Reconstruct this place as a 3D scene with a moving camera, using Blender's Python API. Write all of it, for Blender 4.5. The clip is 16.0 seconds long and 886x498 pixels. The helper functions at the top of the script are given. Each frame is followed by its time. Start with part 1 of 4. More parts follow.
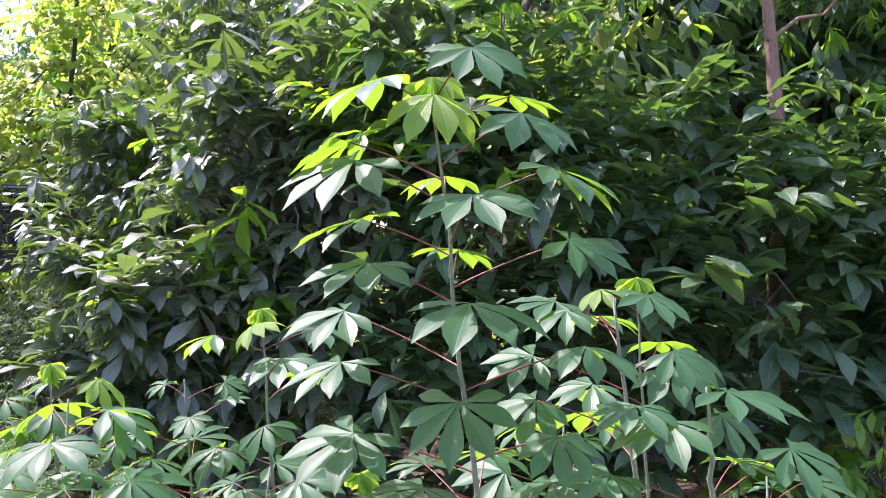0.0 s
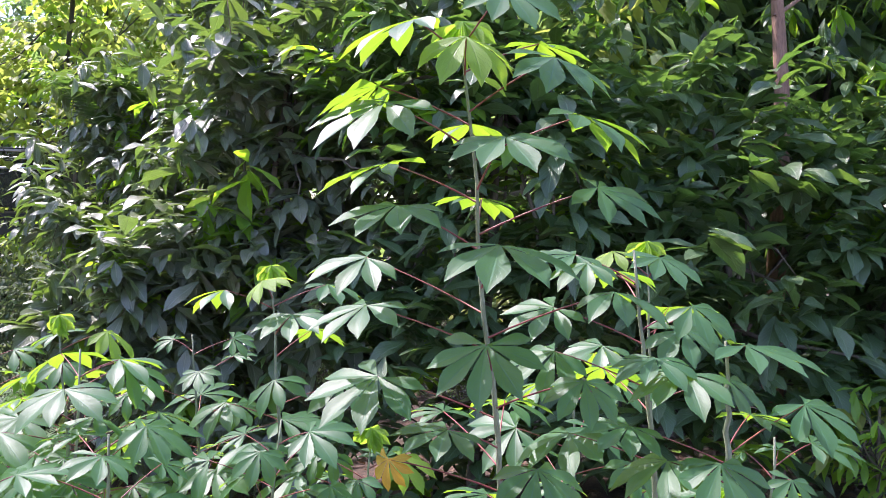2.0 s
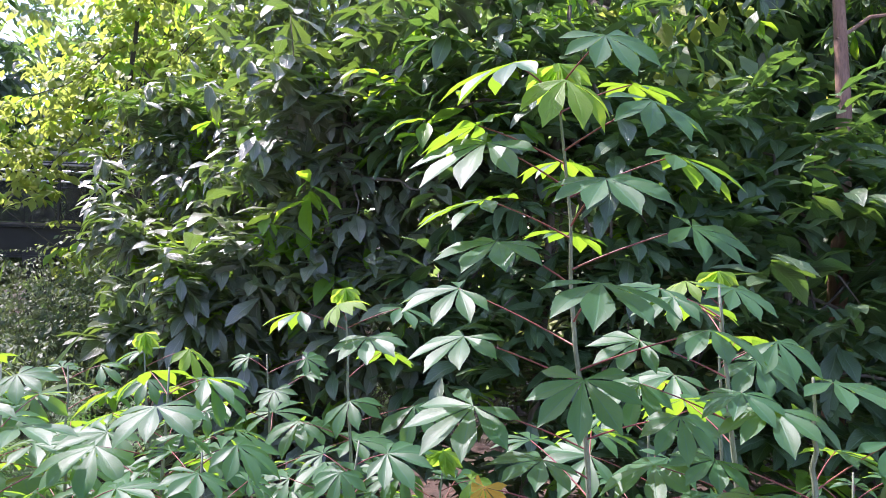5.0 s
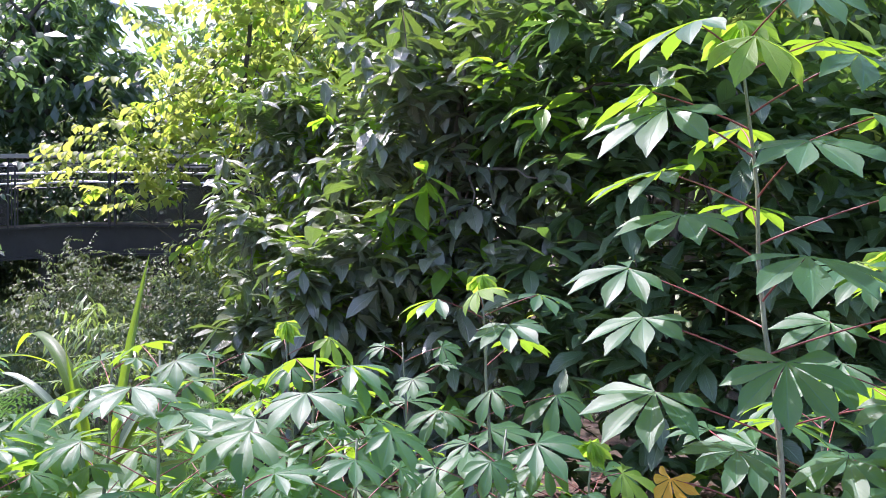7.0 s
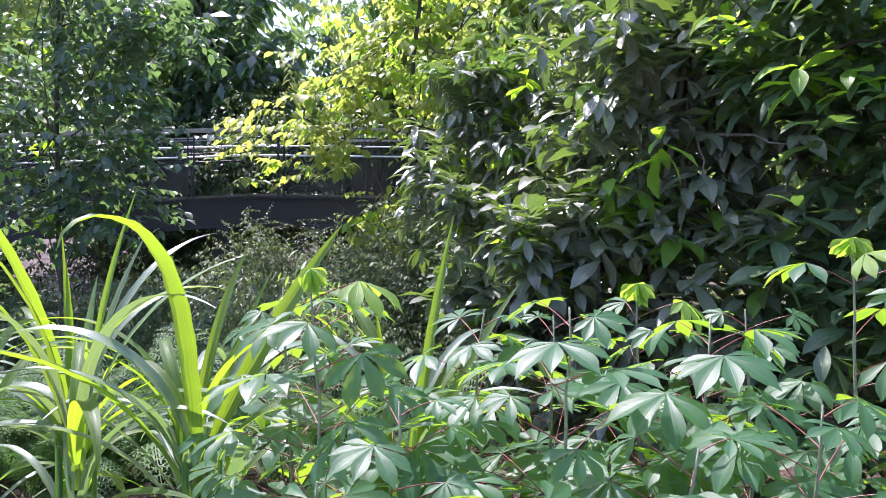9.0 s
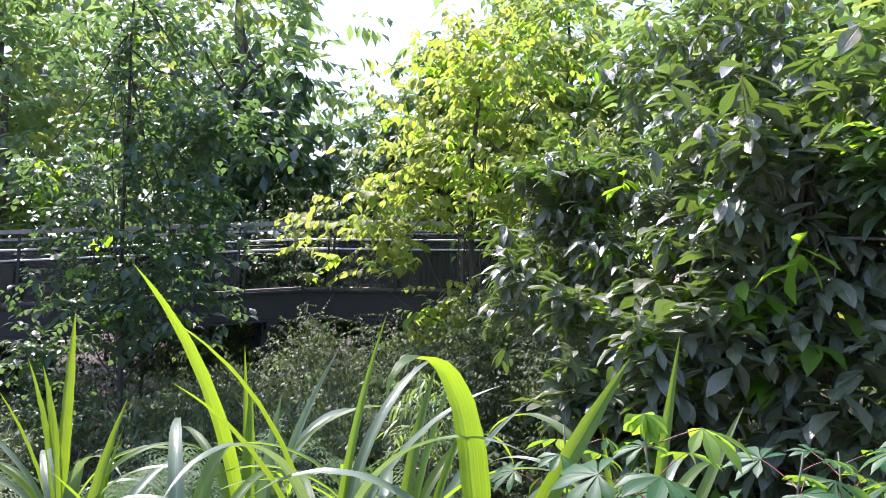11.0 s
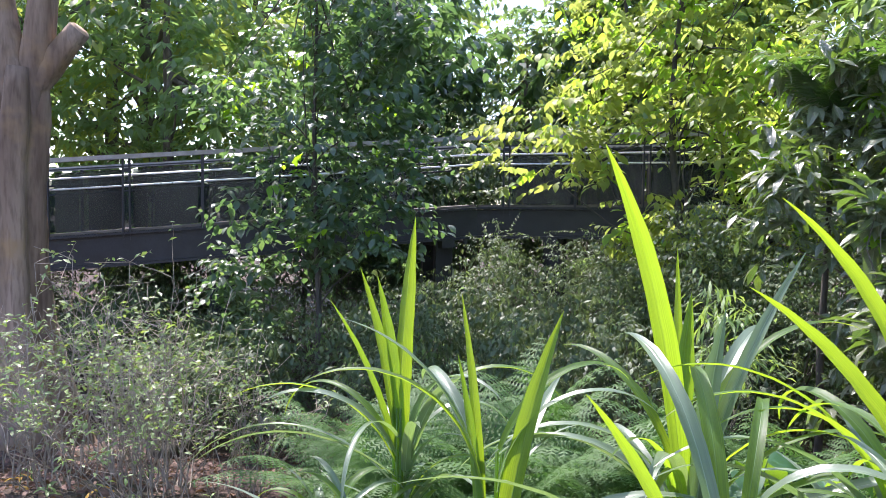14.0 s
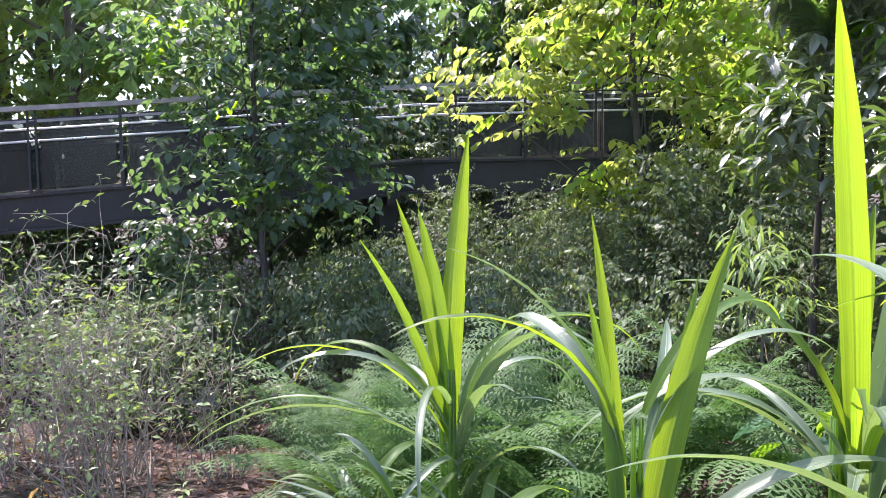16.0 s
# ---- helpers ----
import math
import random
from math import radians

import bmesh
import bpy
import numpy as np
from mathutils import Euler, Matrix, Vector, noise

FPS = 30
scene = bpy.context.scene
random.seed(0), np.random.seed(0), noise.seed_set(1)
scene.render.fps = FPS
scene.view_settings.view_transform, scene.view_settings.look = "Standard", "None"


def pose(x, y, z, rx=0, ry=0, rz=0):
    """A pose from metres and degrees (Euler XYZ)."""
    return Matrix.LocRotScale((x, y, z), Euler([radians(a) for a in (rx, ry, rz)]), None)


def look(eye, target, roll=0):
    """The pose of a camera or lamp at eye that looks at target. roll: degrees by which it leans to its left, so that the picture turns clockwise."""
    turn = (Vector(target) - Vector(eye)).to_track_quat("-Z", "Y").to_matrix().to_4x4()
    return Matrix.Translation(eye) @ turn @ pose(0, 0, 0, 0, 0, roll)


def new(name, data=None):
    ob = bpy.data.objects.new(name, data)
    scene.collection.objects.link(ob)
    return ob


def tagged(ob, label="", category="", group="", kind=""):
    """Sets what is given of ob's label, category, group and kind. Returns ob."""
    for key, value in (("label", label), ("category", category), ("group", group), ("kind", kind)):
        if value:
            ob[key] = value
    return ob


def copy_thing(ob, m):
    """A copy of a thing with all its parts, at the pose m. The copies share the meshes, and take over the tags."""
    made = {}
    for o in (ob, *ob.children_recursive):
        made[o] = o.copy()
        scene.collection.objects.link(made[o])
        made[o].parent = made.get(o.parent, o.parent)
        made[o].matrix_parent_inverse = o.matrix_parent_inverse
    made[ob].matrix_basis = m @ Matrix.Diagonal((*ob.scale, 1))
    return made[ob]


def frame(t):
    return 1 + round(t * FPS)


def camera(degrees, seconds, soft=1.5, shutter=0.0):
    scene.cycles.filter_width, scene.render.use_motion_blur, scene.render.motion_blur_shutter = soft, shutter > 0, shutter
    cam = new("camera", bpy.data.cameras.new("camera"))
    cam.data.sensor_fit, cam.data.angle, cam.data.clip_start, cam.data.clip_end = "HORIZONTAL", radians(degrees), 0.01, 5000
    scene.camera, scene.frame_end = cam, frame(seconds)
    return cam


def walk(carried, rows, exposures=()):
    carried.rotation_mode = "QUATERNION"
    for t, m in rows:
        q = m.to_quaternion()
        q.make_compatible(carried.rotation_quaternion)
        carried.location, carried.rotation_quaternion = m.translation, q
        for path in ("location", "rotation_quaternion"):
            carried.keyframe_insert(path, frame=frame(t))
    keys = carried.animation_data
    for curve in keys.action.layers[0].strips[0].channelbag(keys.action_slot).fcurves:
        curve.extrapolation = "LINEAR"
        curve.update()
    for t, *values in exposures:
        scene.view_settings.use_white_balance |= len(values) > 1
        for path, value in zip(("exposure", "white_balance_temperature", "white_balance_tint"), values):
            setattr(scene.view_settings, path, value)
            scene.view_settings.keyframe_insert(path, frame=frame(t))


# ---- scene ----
cam = camera(58.9, 16.0, soft=0.45)
METRES, EYE, TILT, LEAN, TURN = 4.2, 1.5, 0.0, 0.0, 0.0
ROWS = [
    (0.0, 0.0, 0.0, 0.0, 0.0, 0.0, -0.0),
    (0.5, -0.0054, -0.0008, -0.0, 0.0, 0.41, -0.14),
    (1.0, -0.0082, -0.0012, -0.0008, -0.03, 0.19, -0.48),
    (1.5, -0.0103, -0.0009, -0.0046, -0.17, -0.62, -0.86),
    (2.0, -0.0126, 0.0004, -0.012, -0.45, -1.73, -1.23),
    (2.5, -0.0171, -0.0016, -0.0146, -0.55, -2.43, -1.55),
    (3.0, -0.023, -0.0054, -0.0106, -0.3, -2.37, -1.81),
    (3.5, -0.0291, -0.0096, -0.0071, 0.28, -1.68, -2.04),
    (4.0, -0.0315, -0.0108, -0.0051, 1.18, -0.93, -2.1),
    (6.5, -0.0494, -0.0104, -0.0094, 7.09, -0.58, -1.32),
    (7.0, -0.0615, 0.001, -0.0124, 10.0, -1.26, -0.89),
    (7.5, -0.0832, 0.011, -0.0157, 13.17, -2.23, -0.69),
    (8.0, -0.133, 0.0008, -0.0218, 16.0, -3.14, -0.72),
    (8.5, -0.181, -0.0123, -0.0319, 17.89, -3.7, -0.99),
    (9.0, -0.2291, -0.0192, -0.0291, 18.49, -3.11, -1.33),
    (9.5, -0.2745, -0.0282, -0.0095, 18.17, -1.61, -1.65),
    (12.0, -0.5152, -0.0654, -0.0015, 19.66, 4.47, -0.45),
    (12.5, -0.5647, -0.0649, -0.0097, 20.94, 2.81, -0.86),
    (13.0, -0.616, -0.039, -0.0235, 22.47, 0.6, -1.39),
    (13.5, -0.6742, -0.0387, -0.0302, 24.21, -1.23, -1.27),
    (14.0, -0.7382, -0.046, -0.0321, 26.19, -2.57, -0.54),
    (14.5, -0.7932, -0.0271, -0.0364, 27.03, -3.39, 0.26),
    (15.0, -0.8361, -0.005, -0.0487, 26.05, -4.05, 0.66),
    (15.5, -0.8839, 0.0191, -0.065, 22.88, -4.73, 0.55),
    (16.0, -0.9275, 0.0448, -0.075, 19.53, -5.09, 0.57),
]
walk(cam, [(t, pose(0, 0, EYE, TILT, LEAN, TURN) @ pose(METRES * x, METRES * y, METRES * z, 90 + pitch, roll, yaw)) for t, x, y, z, yaw, pitch, roll in ROWS],
     exposures=[(0.0, 1.68, 6150, 34), (7.0, 1.6, 6000, 35), (9.5, 1.6, 5950, 34), (12.0, 1.22, 6250, 27), (13.5, 1.4, 6150, 25), (14.5, 1.66, 6200, 27), (16.0, 1.7, 6250, 30)])

# ---- light: one sun ahead and to the left, hazy sky ----
SUN_AZ, SUN_EL = 56.0, 58.0          # degrees left of ahead, degrees up
world = bpy.data.worlds.new("world")
scene.world = world
world.use_nodes = True
wn, wl = world.node_tree.nodes, world.node_tree.links
sky = wn.new("ShaderNodeTexSky")
sky.sky_type, sky.sun_disc = "NISHITA", False
sky.sun_elevation, sky.sun_rotation = radians(SUN_EL), radians(-SUN_AZ)
sky.air_density, sky.dust_density, sky.ozone_density = 1.0, 1.2, 1.0
wn["Background"].inputs["Strength"].default_value = 0.15
wl.new(sky.outputs[0], wn["Background"].inputs["Color"])
lamp = bpy.data.lights.new("sun", "SUN")
lamp.energy, lamp.angle, lamp.color = 3.6, radians(0.6), (1.0, 0.95, 0.86)
sun = new("sun", lamp)
toward = Vector((-math.sin(radians(SUN_AZ)) * math.cos(radians(SUN_EL)), math.cos(radians(SUN_AZ)) * math.cos(radians(SUN_EL)), math.sin(radians(SUN_EL))))
sun.matrix_world = look(toward * 60, (0, 0, 0))


# ---- materials ----
class Nodes:
    """A short way to write a node tree."""

    def __init__(self, name):
        self.mat = bpy.data.materials.new(name)
        self.mat.use_nodes = True
        self.tree = self.mat.node_tree
        self.tree.nodes.clear()

    def add(self, kind, values=(), **props):
        n = self.tree.nodes.new("ShaderNode" + kind)
        for k, v in props.items():
            setattr(n, k, v)
        for k, v in dict(values).items():
            if hasattr(v, "is_output"):
                self.tree.links.new(v, n.inputs[k])
            else:
                n.inputs[k].default_value = v
        return n

    def maths(self, op, a, b=0.0, clamp=False):
        return self.add("Math", {0: a, 1: b}, operation=op, use_clamp=clamp).outputs[0]

    def mix(self, fac, a, b, mode="MIX"):
        n = self.add("Mix", {0: fac, 6: a, 7: b}, data_type="RGBA", blend_type=mode)
        return n.outputs[2]

    def ramp(self, fac, a, b):
        n = self.add("MapRange", {"Value": fac, "From Min": a, "From Max": b}, clamp=True)
        return n.outputs[0]

    def noise(self, scale, detail=4.0, vector=None, out="Fac"):
        v = vector if vector is not None else self.add("TexCoord").outputs["Object"]
        return self.add("TexNoise", {"Vector": v, "Scale": scale, "Detail": detail}).outputs[out]

    def done(self, surface):
        self.tree.links.new(surface, self.add("OutputMaterial").inputs["Surface"])
        return self.mat


def rgba(c):
    return (c[0], c[1], c[2], 1.0)


def leaf_material(name, base, other, glow, through_share=0.35, rough=0.4, veins=9.0, vein_gain=0.25, hole_dirt=0.3, spec=0.5, wax=0.0, relief=0.35, streaks=0.0):
    """A leaf: mottled green, pale midrib and side veins, waxy gloss and light that shines through."""
    n = Nodes(name)
    uv = n.add("UVMap").outputs[0]
    sep = n.add("SeparateXYZ", {0: uv})
    across = n.maths("ABSOLUTE", n.maths("SUBTRACT", sep.outputs[0], 0.5))
    along = sep.outputs[1]
    rib = n.maths("SUBTRACT", 1.0, n.ramp(across, 0.012, 0.05))
    wave = n.maths("SINE", n.maths("MULTIPLY", n.maths("SUBTRACT", along, n.maths("MULTIPLY", across, 0.55)), veins * 6.283))
    vein = n.ramp(wave, 0.75, 1.0)
    rnd = n.maths("FRACT", n.maths("ADD", n.add("ObjectInfo").outputs["Random"], n.add("NewGeometry").outputs["Random Per Island"]))
    blot = n.noise(14.0, 5.0)
    fine = n.noise(160.0, 3.0)
    col = n.mix(n.ramp(n.maths("ADD", n.maths("MULTIPLY", rnd, 0.7), n.maths("MULTIPLY", blot, 0.5)), 0.2, 1.0), rgba(base), rgba(other))
    col = n.mix(n.maths("MULTIPLY", n.ramp(fine, 0.55, 0.75), hole_dirt), col, rgba([c * 0.55 + 0.02 for c in base]))
    if streaks:
        run = n.add("Mapping", {"Vector": uv, "Scale": (22.0, 1.6, 1.0)}).outputs[0]
        line = n.ramp(n.noise(1.0, 3.0, run), 0.35, 0.7)
        col = n.mix(n.maths("MULTIPLY", line, streaks), col, rgba([c * 0.45 for c in base]))
    pale = rgba([min(1.0, c * 1.9 + 0.03) for c in other])
    col = n.mix(n.maths("MULTIPLY", n.maths("MAXIMUM", rib, n.maths("MULTIPLY", vein, 0.45)), vein_gain * 2), col, pale)
    height = n.maths("ADD", n.maths("MULTIPLY", vein, -0.6), n.maths("ADD", n.maths("MULTIPLY", rib, -1.0), n.maths("MULTIPLY", fine, 0.5)))
    bump = n.add("Bump", {"Height": height, "Strength": relief, "Distance": 0.004}).outputs[0]
    gloss = n.maths("ADD", rough - 0.08, n.maths("MULTIPLY", n.noise(30.0, 3.0), 0.18))
    front = n.add("BsdfPrincipled", {"Base Color": col, "Roughness": gloss, "Normal": bump, "Specular IOR Level": spec, "Coat Weight": wax, "Coat Roughness": 0.32, "Coat Normal": bump})
    lit = n.mix(n.maths("MULTIPLY", rnd, 0.6), rgba(glow), rgba([glow[0] * 0.55, glow[1] * 0.8, glow[2] * 0.9]))
    lit = n.mix(n.maths("MULTIPLY", n.maths("MAXIMUM", rib, n.maths("MULTIPLY", vein, 0.5)), 0.45), lit, rgba([g * 0.45 for g in glow]))
    if streaks:
        lit = n.mix(n.maths("MULTIPLY", line, streaks), lit, rgba([glow[0] * 0.4, glow[1] * 0.5, glow[2]]))
    back = n.add("BsdfTranslucent", {"Color": lit, "Normal": bump})
    return n.done(n.add("MixShader", {0: through_share, 1: front.outputs[0], 2: back.outputs[0]}).outputs[0])


def bark_material(name, dark, light, scale=6.0, stretch=0.25, rough=0.85, lit_patch=None):
    n = Nodes(name)
    co = n.add("TexCoord").outputs["Object"]
    long = n.add("Mapping", {"Vector": co, "Scale": (1.0, 1.0, stretch)}).outputs[0]
    a, b = n.noise(scale, 6.0, long), n.noise(scale * 9, 4.0, long)
    col = n.mix(n.ramp(a, 0.3, 0.7), rgba(dark), rgba(light))
    col = n.mix(n.maths("MULTIPLY", n.ramp(b, 0.45, 0.7), 0.55), col, rgba([c * 0.6 for c in dark]))
    # optional patches of a warm tone that paint sunlight on the bark
    if lit_patch:
        col = n.mix(n.maths("MULTIPLY", n.ramp(n.noise(2.3, 5.0), 0.52, 0.68), 0.7), col, rgba(lit_patch))
    bump = n.add("Bump", {"Height": n.maths("ADD", a, n.maths("MULTIPLY", b, 0.5)), "Strength": 0.6, "Distance": 0.02}).outputs[0]
    return n.done(n.add("BsdfPrincipled", {"Base Color": col, "Roughness": rough, "Normal": bump}).outputs[0])


def plain_material(name, colour, other, scale, rough, metal=0.0, bump=0.2, distance=0.003):
    n = Nodes(name)
    a, b = n.noise(scale, 5.0), n.noise(scale * 12, 3.0)
    col = n.mix(n.ramp(a, 0.35, 0.7), rgba(colour), rgba(other))
    col = n.mix(n.maths("MULTIPLY", n.ramp(b, 0.5, 0.75), 0.35), col, rgba([c * 0.5 for c in colour]))
    bp = n.add("Bump", {"Height": b, "Strength": bump, "Distance": distance}).outputs[0]
    rg = n.maths("ADD", rough - 0.1, n.maths("MULTIPLY", a, 0.2))
    return n.done(n.add("BsdfPrincipled", {"Base Color": col, "Roughness": rg, "Metallic": metal, "Normal": bp}).outputs[0])


CASSAVA = leaf_material("cassava_leaf", (0.024, 0.088, 0.04), (0.04, 0.118, 0.052), (0.5, 0.82, 0.03), 0.34, 0.44, 11, 0.22, 0.15, 0.5, 0.0, 0.15)
# young leaves, and leaves whose sunlit brightness is put into the colour
CASSAVA_YOUNG_LIT = leaf_material("cassava_young_lit", (0.12, 0.22, 0.04), (0.17, 0.28, 0.05), (0.62, 0.9, 0.06), 0.5, 0.45, 9, 0.2, 0.1)
CASSAVA_OLD = leaf_material("cassava_yellowed", (0.55, 0.3, 0.04), (0.6, 0.38, 0.06), (0.9, 0.5, 0.03), 0.4, 0.5, 9, 0.2, 0.5)
# pale tones put the sunlit sheen of the bush into its leaf colour
BUSH_LIT = leaf_material("lit_bush_leaf", (0.062, 0.086, 0.052), (0.175, 0.195, 0.125), (0.4, 0.66, 0.06), 0.18, 0.38, 12, 0.3, 0.45, 0.85, 1.0, 0.7)
# darker copy for the bush's shaded end, with the shade in the colour
BUSH_SHADED = leaf_material("shaded_bush_leaf", (0.034, 0.075, 0.032), (0.09, 0.15, 0.065), (0.34, 0.62, 0.07), 0.22, 0.36, 12, 0.3, 0.4, 0.6, 0.25, 0.6)
BUSH_YOUNG = leaf_material("young_bush_leaf", (0.1, 0.22, 0.03), (0.14, 0.28, 0.04), (0.55, 0.9, 0.03), 0.45, 0.4, 10, 0.2, 0.2)
YELLOW = leaf_material("yellow_green_leaf", (0.12, 0.18, 0.03), (0.22, 0.25, 0.04), (0.66, 0.74, 0.13), 0.44, 0.5, 8, 0.15, 0.3)
SAPLING = leaf_material("sapling_leaf", (0.03, 0.065, 0.04), (0.06, 0.105, 0.06), (0.3, 0.5, 0.12), 0.32, 0.35, 8, 0.2, 0.3, 0.6, 0.4)
FAR = leaf_material("far_leaf", (0.1, 0.16, 0.075), (0.155, 0.225, 0.1), (0.46, 0.66, 0.16), 0.42, 0.45, 6, 0.1, 0.3)
BAMBOO = leaf_material("undergrowth_leaf", (0.045, 0.08, 0.035), (0.08, 0.12, 0.05), (0.32, 0.42, 0.12), 0.2, 0.5, 4, 0.1, 0.3)
TWIGLEAF = leaf_material("small_shrub_leaf", (0.14, 0.22, 0.08), (0.23, 0.32, 0.13), (0.5, 0.68, 0.1), 0.36, 0.33, 5, 0.15, 0.2)
FERN = leaf_material("fern_leaf", (0.046, 0.11, 0.026), (0.075, 0.155, 0.038), (0.25, 0.5, 0.09), 0.22, 0.55, 6, 0.1, 0.3, 0.4)
GRASS = leaf_material("grass_blade", (0.05, 0.11, 0.03), (0.08, 0.15, 0.045), (0.57, 0.82, 0.02), 0.48, 0.45, 0.5, 0.35, 0.12, 0.35, 0.0, 0.35, 0.6)
GRASS_PALE = leaf_material("pale_grass_blade", (0.1, 0.15, 0.095), (0.15, 0.205, 0.13), (0.4, 0.6, 0.12), 0.28, 0.33, 0.5, 0.4, 0.12, 0.6, 0.2, 0.35, 0.4)
DRY = leaf_material("dry_leaf", (0.1, 0.052, 0.04), (0.22, 0.13, 0.09), (0.4, 0.22, 0.08), 0.15, 0.7, 6, 0.2, 0.6)
STEM_GREEN = bark_material("cassava_stem", (0.17, 0.19, 0.12), (0.32, 0.35, 0.24), 30, 0.3, 0.6)
PETIOLE = plain_material("red_petiole", (0.22, 0.045, 0.05), (0.28, 0.1, 0.07), 20, 0.45)
BARK = bark_material("shrub_bark", (0.09, 0.075, 0.055), (0.2, 0.17, 0.13), 12)
BARK_RED = bark_material("reddish_bark", (0.2, 0.11, 0.075), (0.36, 0.22, 0.15), 9)
# the dark streaks paint the shade in the trunk's grooves
BARK_BIG = bark_material("pale_streaked_bark", (0.11, 0.065, 0.038), (0.44, 0.32, 0.23), 2.4, 0.16, 0.85, (0.36, 0.23, 0.11))
BARK_DARK = bark_material("dark_bark", (0.05, 0.045, 0.04), (0.12, 0.1, 0.08), 10)
TWIG = bark_material("grey_twig", (0.26, 0.21, 0.16), (0.45, 0.385, 0.3), 25)
CUT = plain_material("cut_wood", (0.42, 0.26, 0.15), (0.55, 0.38, 0.24), 30, 0.8)
STEEL_DARK = plain_material("dark_painted_steel", (0.017, 0.018, 0.022), (0.032, 0.032, 0.038), 3, 0.5, 0.0)
RAIL_GREY = plain_material("weathered_grey_rail", (0.3, 0.28, 0.26), (0.45, 0.42, 0.39), 8, 0.6)
STEEL_PALE = plain_material("brushed_steel", (0.85, 0.86, 0.88), (0.75, 0.75, 0.78), 10, 0.32, 0.7, 0.05)
DECKING = plain_material("deck_boards", (0.12, 0.1, 0.08), (0.2, 0.17, 0.14), 4, 0.75)
PALE_SLAT = plain_material("pale_slats", (0.5, 0.47, 0.42), (0.62, 0.6, 0.55), 5, 0.6)
MESH_PANEL = Nodes("dusty_glass_panel")
MESH_PANEL = MESH_PANEL.done(MESH_PANEL.add("MixShader", {
    0: 0.42,
    1: MESH_PANEL.add("BsdfTransparent", {"Color": (0.55, 0.6, 0.6, 1)}).outputs[0],
    2: MESH_PANEL.add("BsdfPrincipled", {"Base Color": MESH_PANEL.mix(MESH_PANEL.noise(3.0, 5.0), (0.025, 0.03, 0.028, 1), (0.075, 0.08, 0.075, 1)), "Roughness": 0.25}).outputs[0]}).outputs[0])


def soil():
    n = Nodes("leaf_litter_soil")
    a, b, c = n.noise(0.8, 5.0), n.noise(9.0, 6.0), n.noise(60.0, 4.0)
    col = n.mix(n.ramp(b, 0.3, 0.7), (0.04, 0.026, 0.021, 1), (0.105, 0.066, 0.05, 1))
    col = n.mix(n.maths("MULTIPLY", n.ramp(c, 0.5, 0.7), 0.5), col, (0.22, 0.15, 0.11, 1))
    col = n.mix(n.maths("MULTIPLY", n.ramp(a, 0.5, 0.7), 0.6), col, (0.05, 0.07, 0.03, 1))
    bump = n.add("Bump", {"Height": n.maths("ADD", b, n.maths("MULTIPLY", c, 0.6)), "Strength": 0.9, "Distance": 0.05}).outputs[0]
    return n.done(n.add("BsdfPrincipled", {"Base Color": col, "Roughness": 0.95, "Normal": bump}).outputs[0])


SOIL = soil()
rng = np.random.default_rng(11)


# ---- mesh tools ----
def ground_z(x, y):
    """The ground: level along the path, falling away ahead and to the left."""
    s = np.asarray(y) - 0.35 * np.asarray(x)
    z = -0.10 * np.clip(s - 1.6, 0, 3.4) - 0.22 * np.clip(s - 5.0, 0, 5.0)
    return z + 0.05 * np.sin(1.7 * np.asarray(x)) * np.sin(1.3 * np.asarray(y) + 0.6)


def strip(length, profile, rows=6, fold=0.25, bend=30.0, columns=3, sway=0.0, ripple=0.0, curl=1.3):
    """A blade along +y with its face up: widths from profile [(share of length, half width)], folded up along its midrib and bent down by bend degrees.
    Returns vertices, quads and a uv for each vertex."""
    s = np.linspace(0, 1, rows + 1)
    w = np.interp(s, [p[0] for p in profile], [p[1] for p in profile])
    ang = np.radians(bend) * s ** curl
    step = length / rows
    y = np.concatenate([[0], np.cumsum(np.cos((ang[1:] + ang[:-1]) / 2) * step)])
    z = -np.concatenate([[0], np.cumsum(np.sin((ang[1:] + ang[:-1]) / 2) * step)])
    c = np.linspace(-1, 1, columns)
    v, uv = [], []
    for i in range(rows + 1):
        for k in c:
            lift = abs(k) * w[i] * fold + ripple * w[i] * math.sin(i * 2.3 + k)
            v.append((k * w[i] + sway * length * s[i] ** 2, y[i] + lift * math.sin(ang[i]), z[i] + lift * math.cos(ang[i])))
            uv.append(((k + 1) / 2, s[i]))
    q = [(i * columns + j, i * columns + j + 1, (i + 1) * columns + j + 1, (i + 1) * columns + j) for i in range(rows) for j in range(columns - 1)]
    return np.array(v), np.array(q, int), np.array(uv)


def moved(piece, m):
    v, q, uv = piece
    a = np.array(m)
    return v @ a[:3, :3].T + a[:3, 3], q, uv


def joined(pieces):
    vs, qs, us, k = [], [], [], 0
    for v, q, u in pieces:
        vs.append(v), qs.append(q + k), us.append(u)
        k += len(v)
    return np.concatenate(vs), np.concatenate(qs), np.concatenate(us)


def scattered(piece, mats):
    """One piece repeated at many 4x4 matrices."""
    v, q, uv = piece
    mats = np.asarray(mats)
    out = np.einsum("nij,kj->nki", mats[:, :3, :3], v) + mats[:, None, :3, 3]
    quads = (q[None] + (np.arange(len(mats)) * len(v))[:, None, None]).reshape(-1, 4)
    return out.reshape(-1, 3), quads, np.tile(uv, (len(mats), 1))


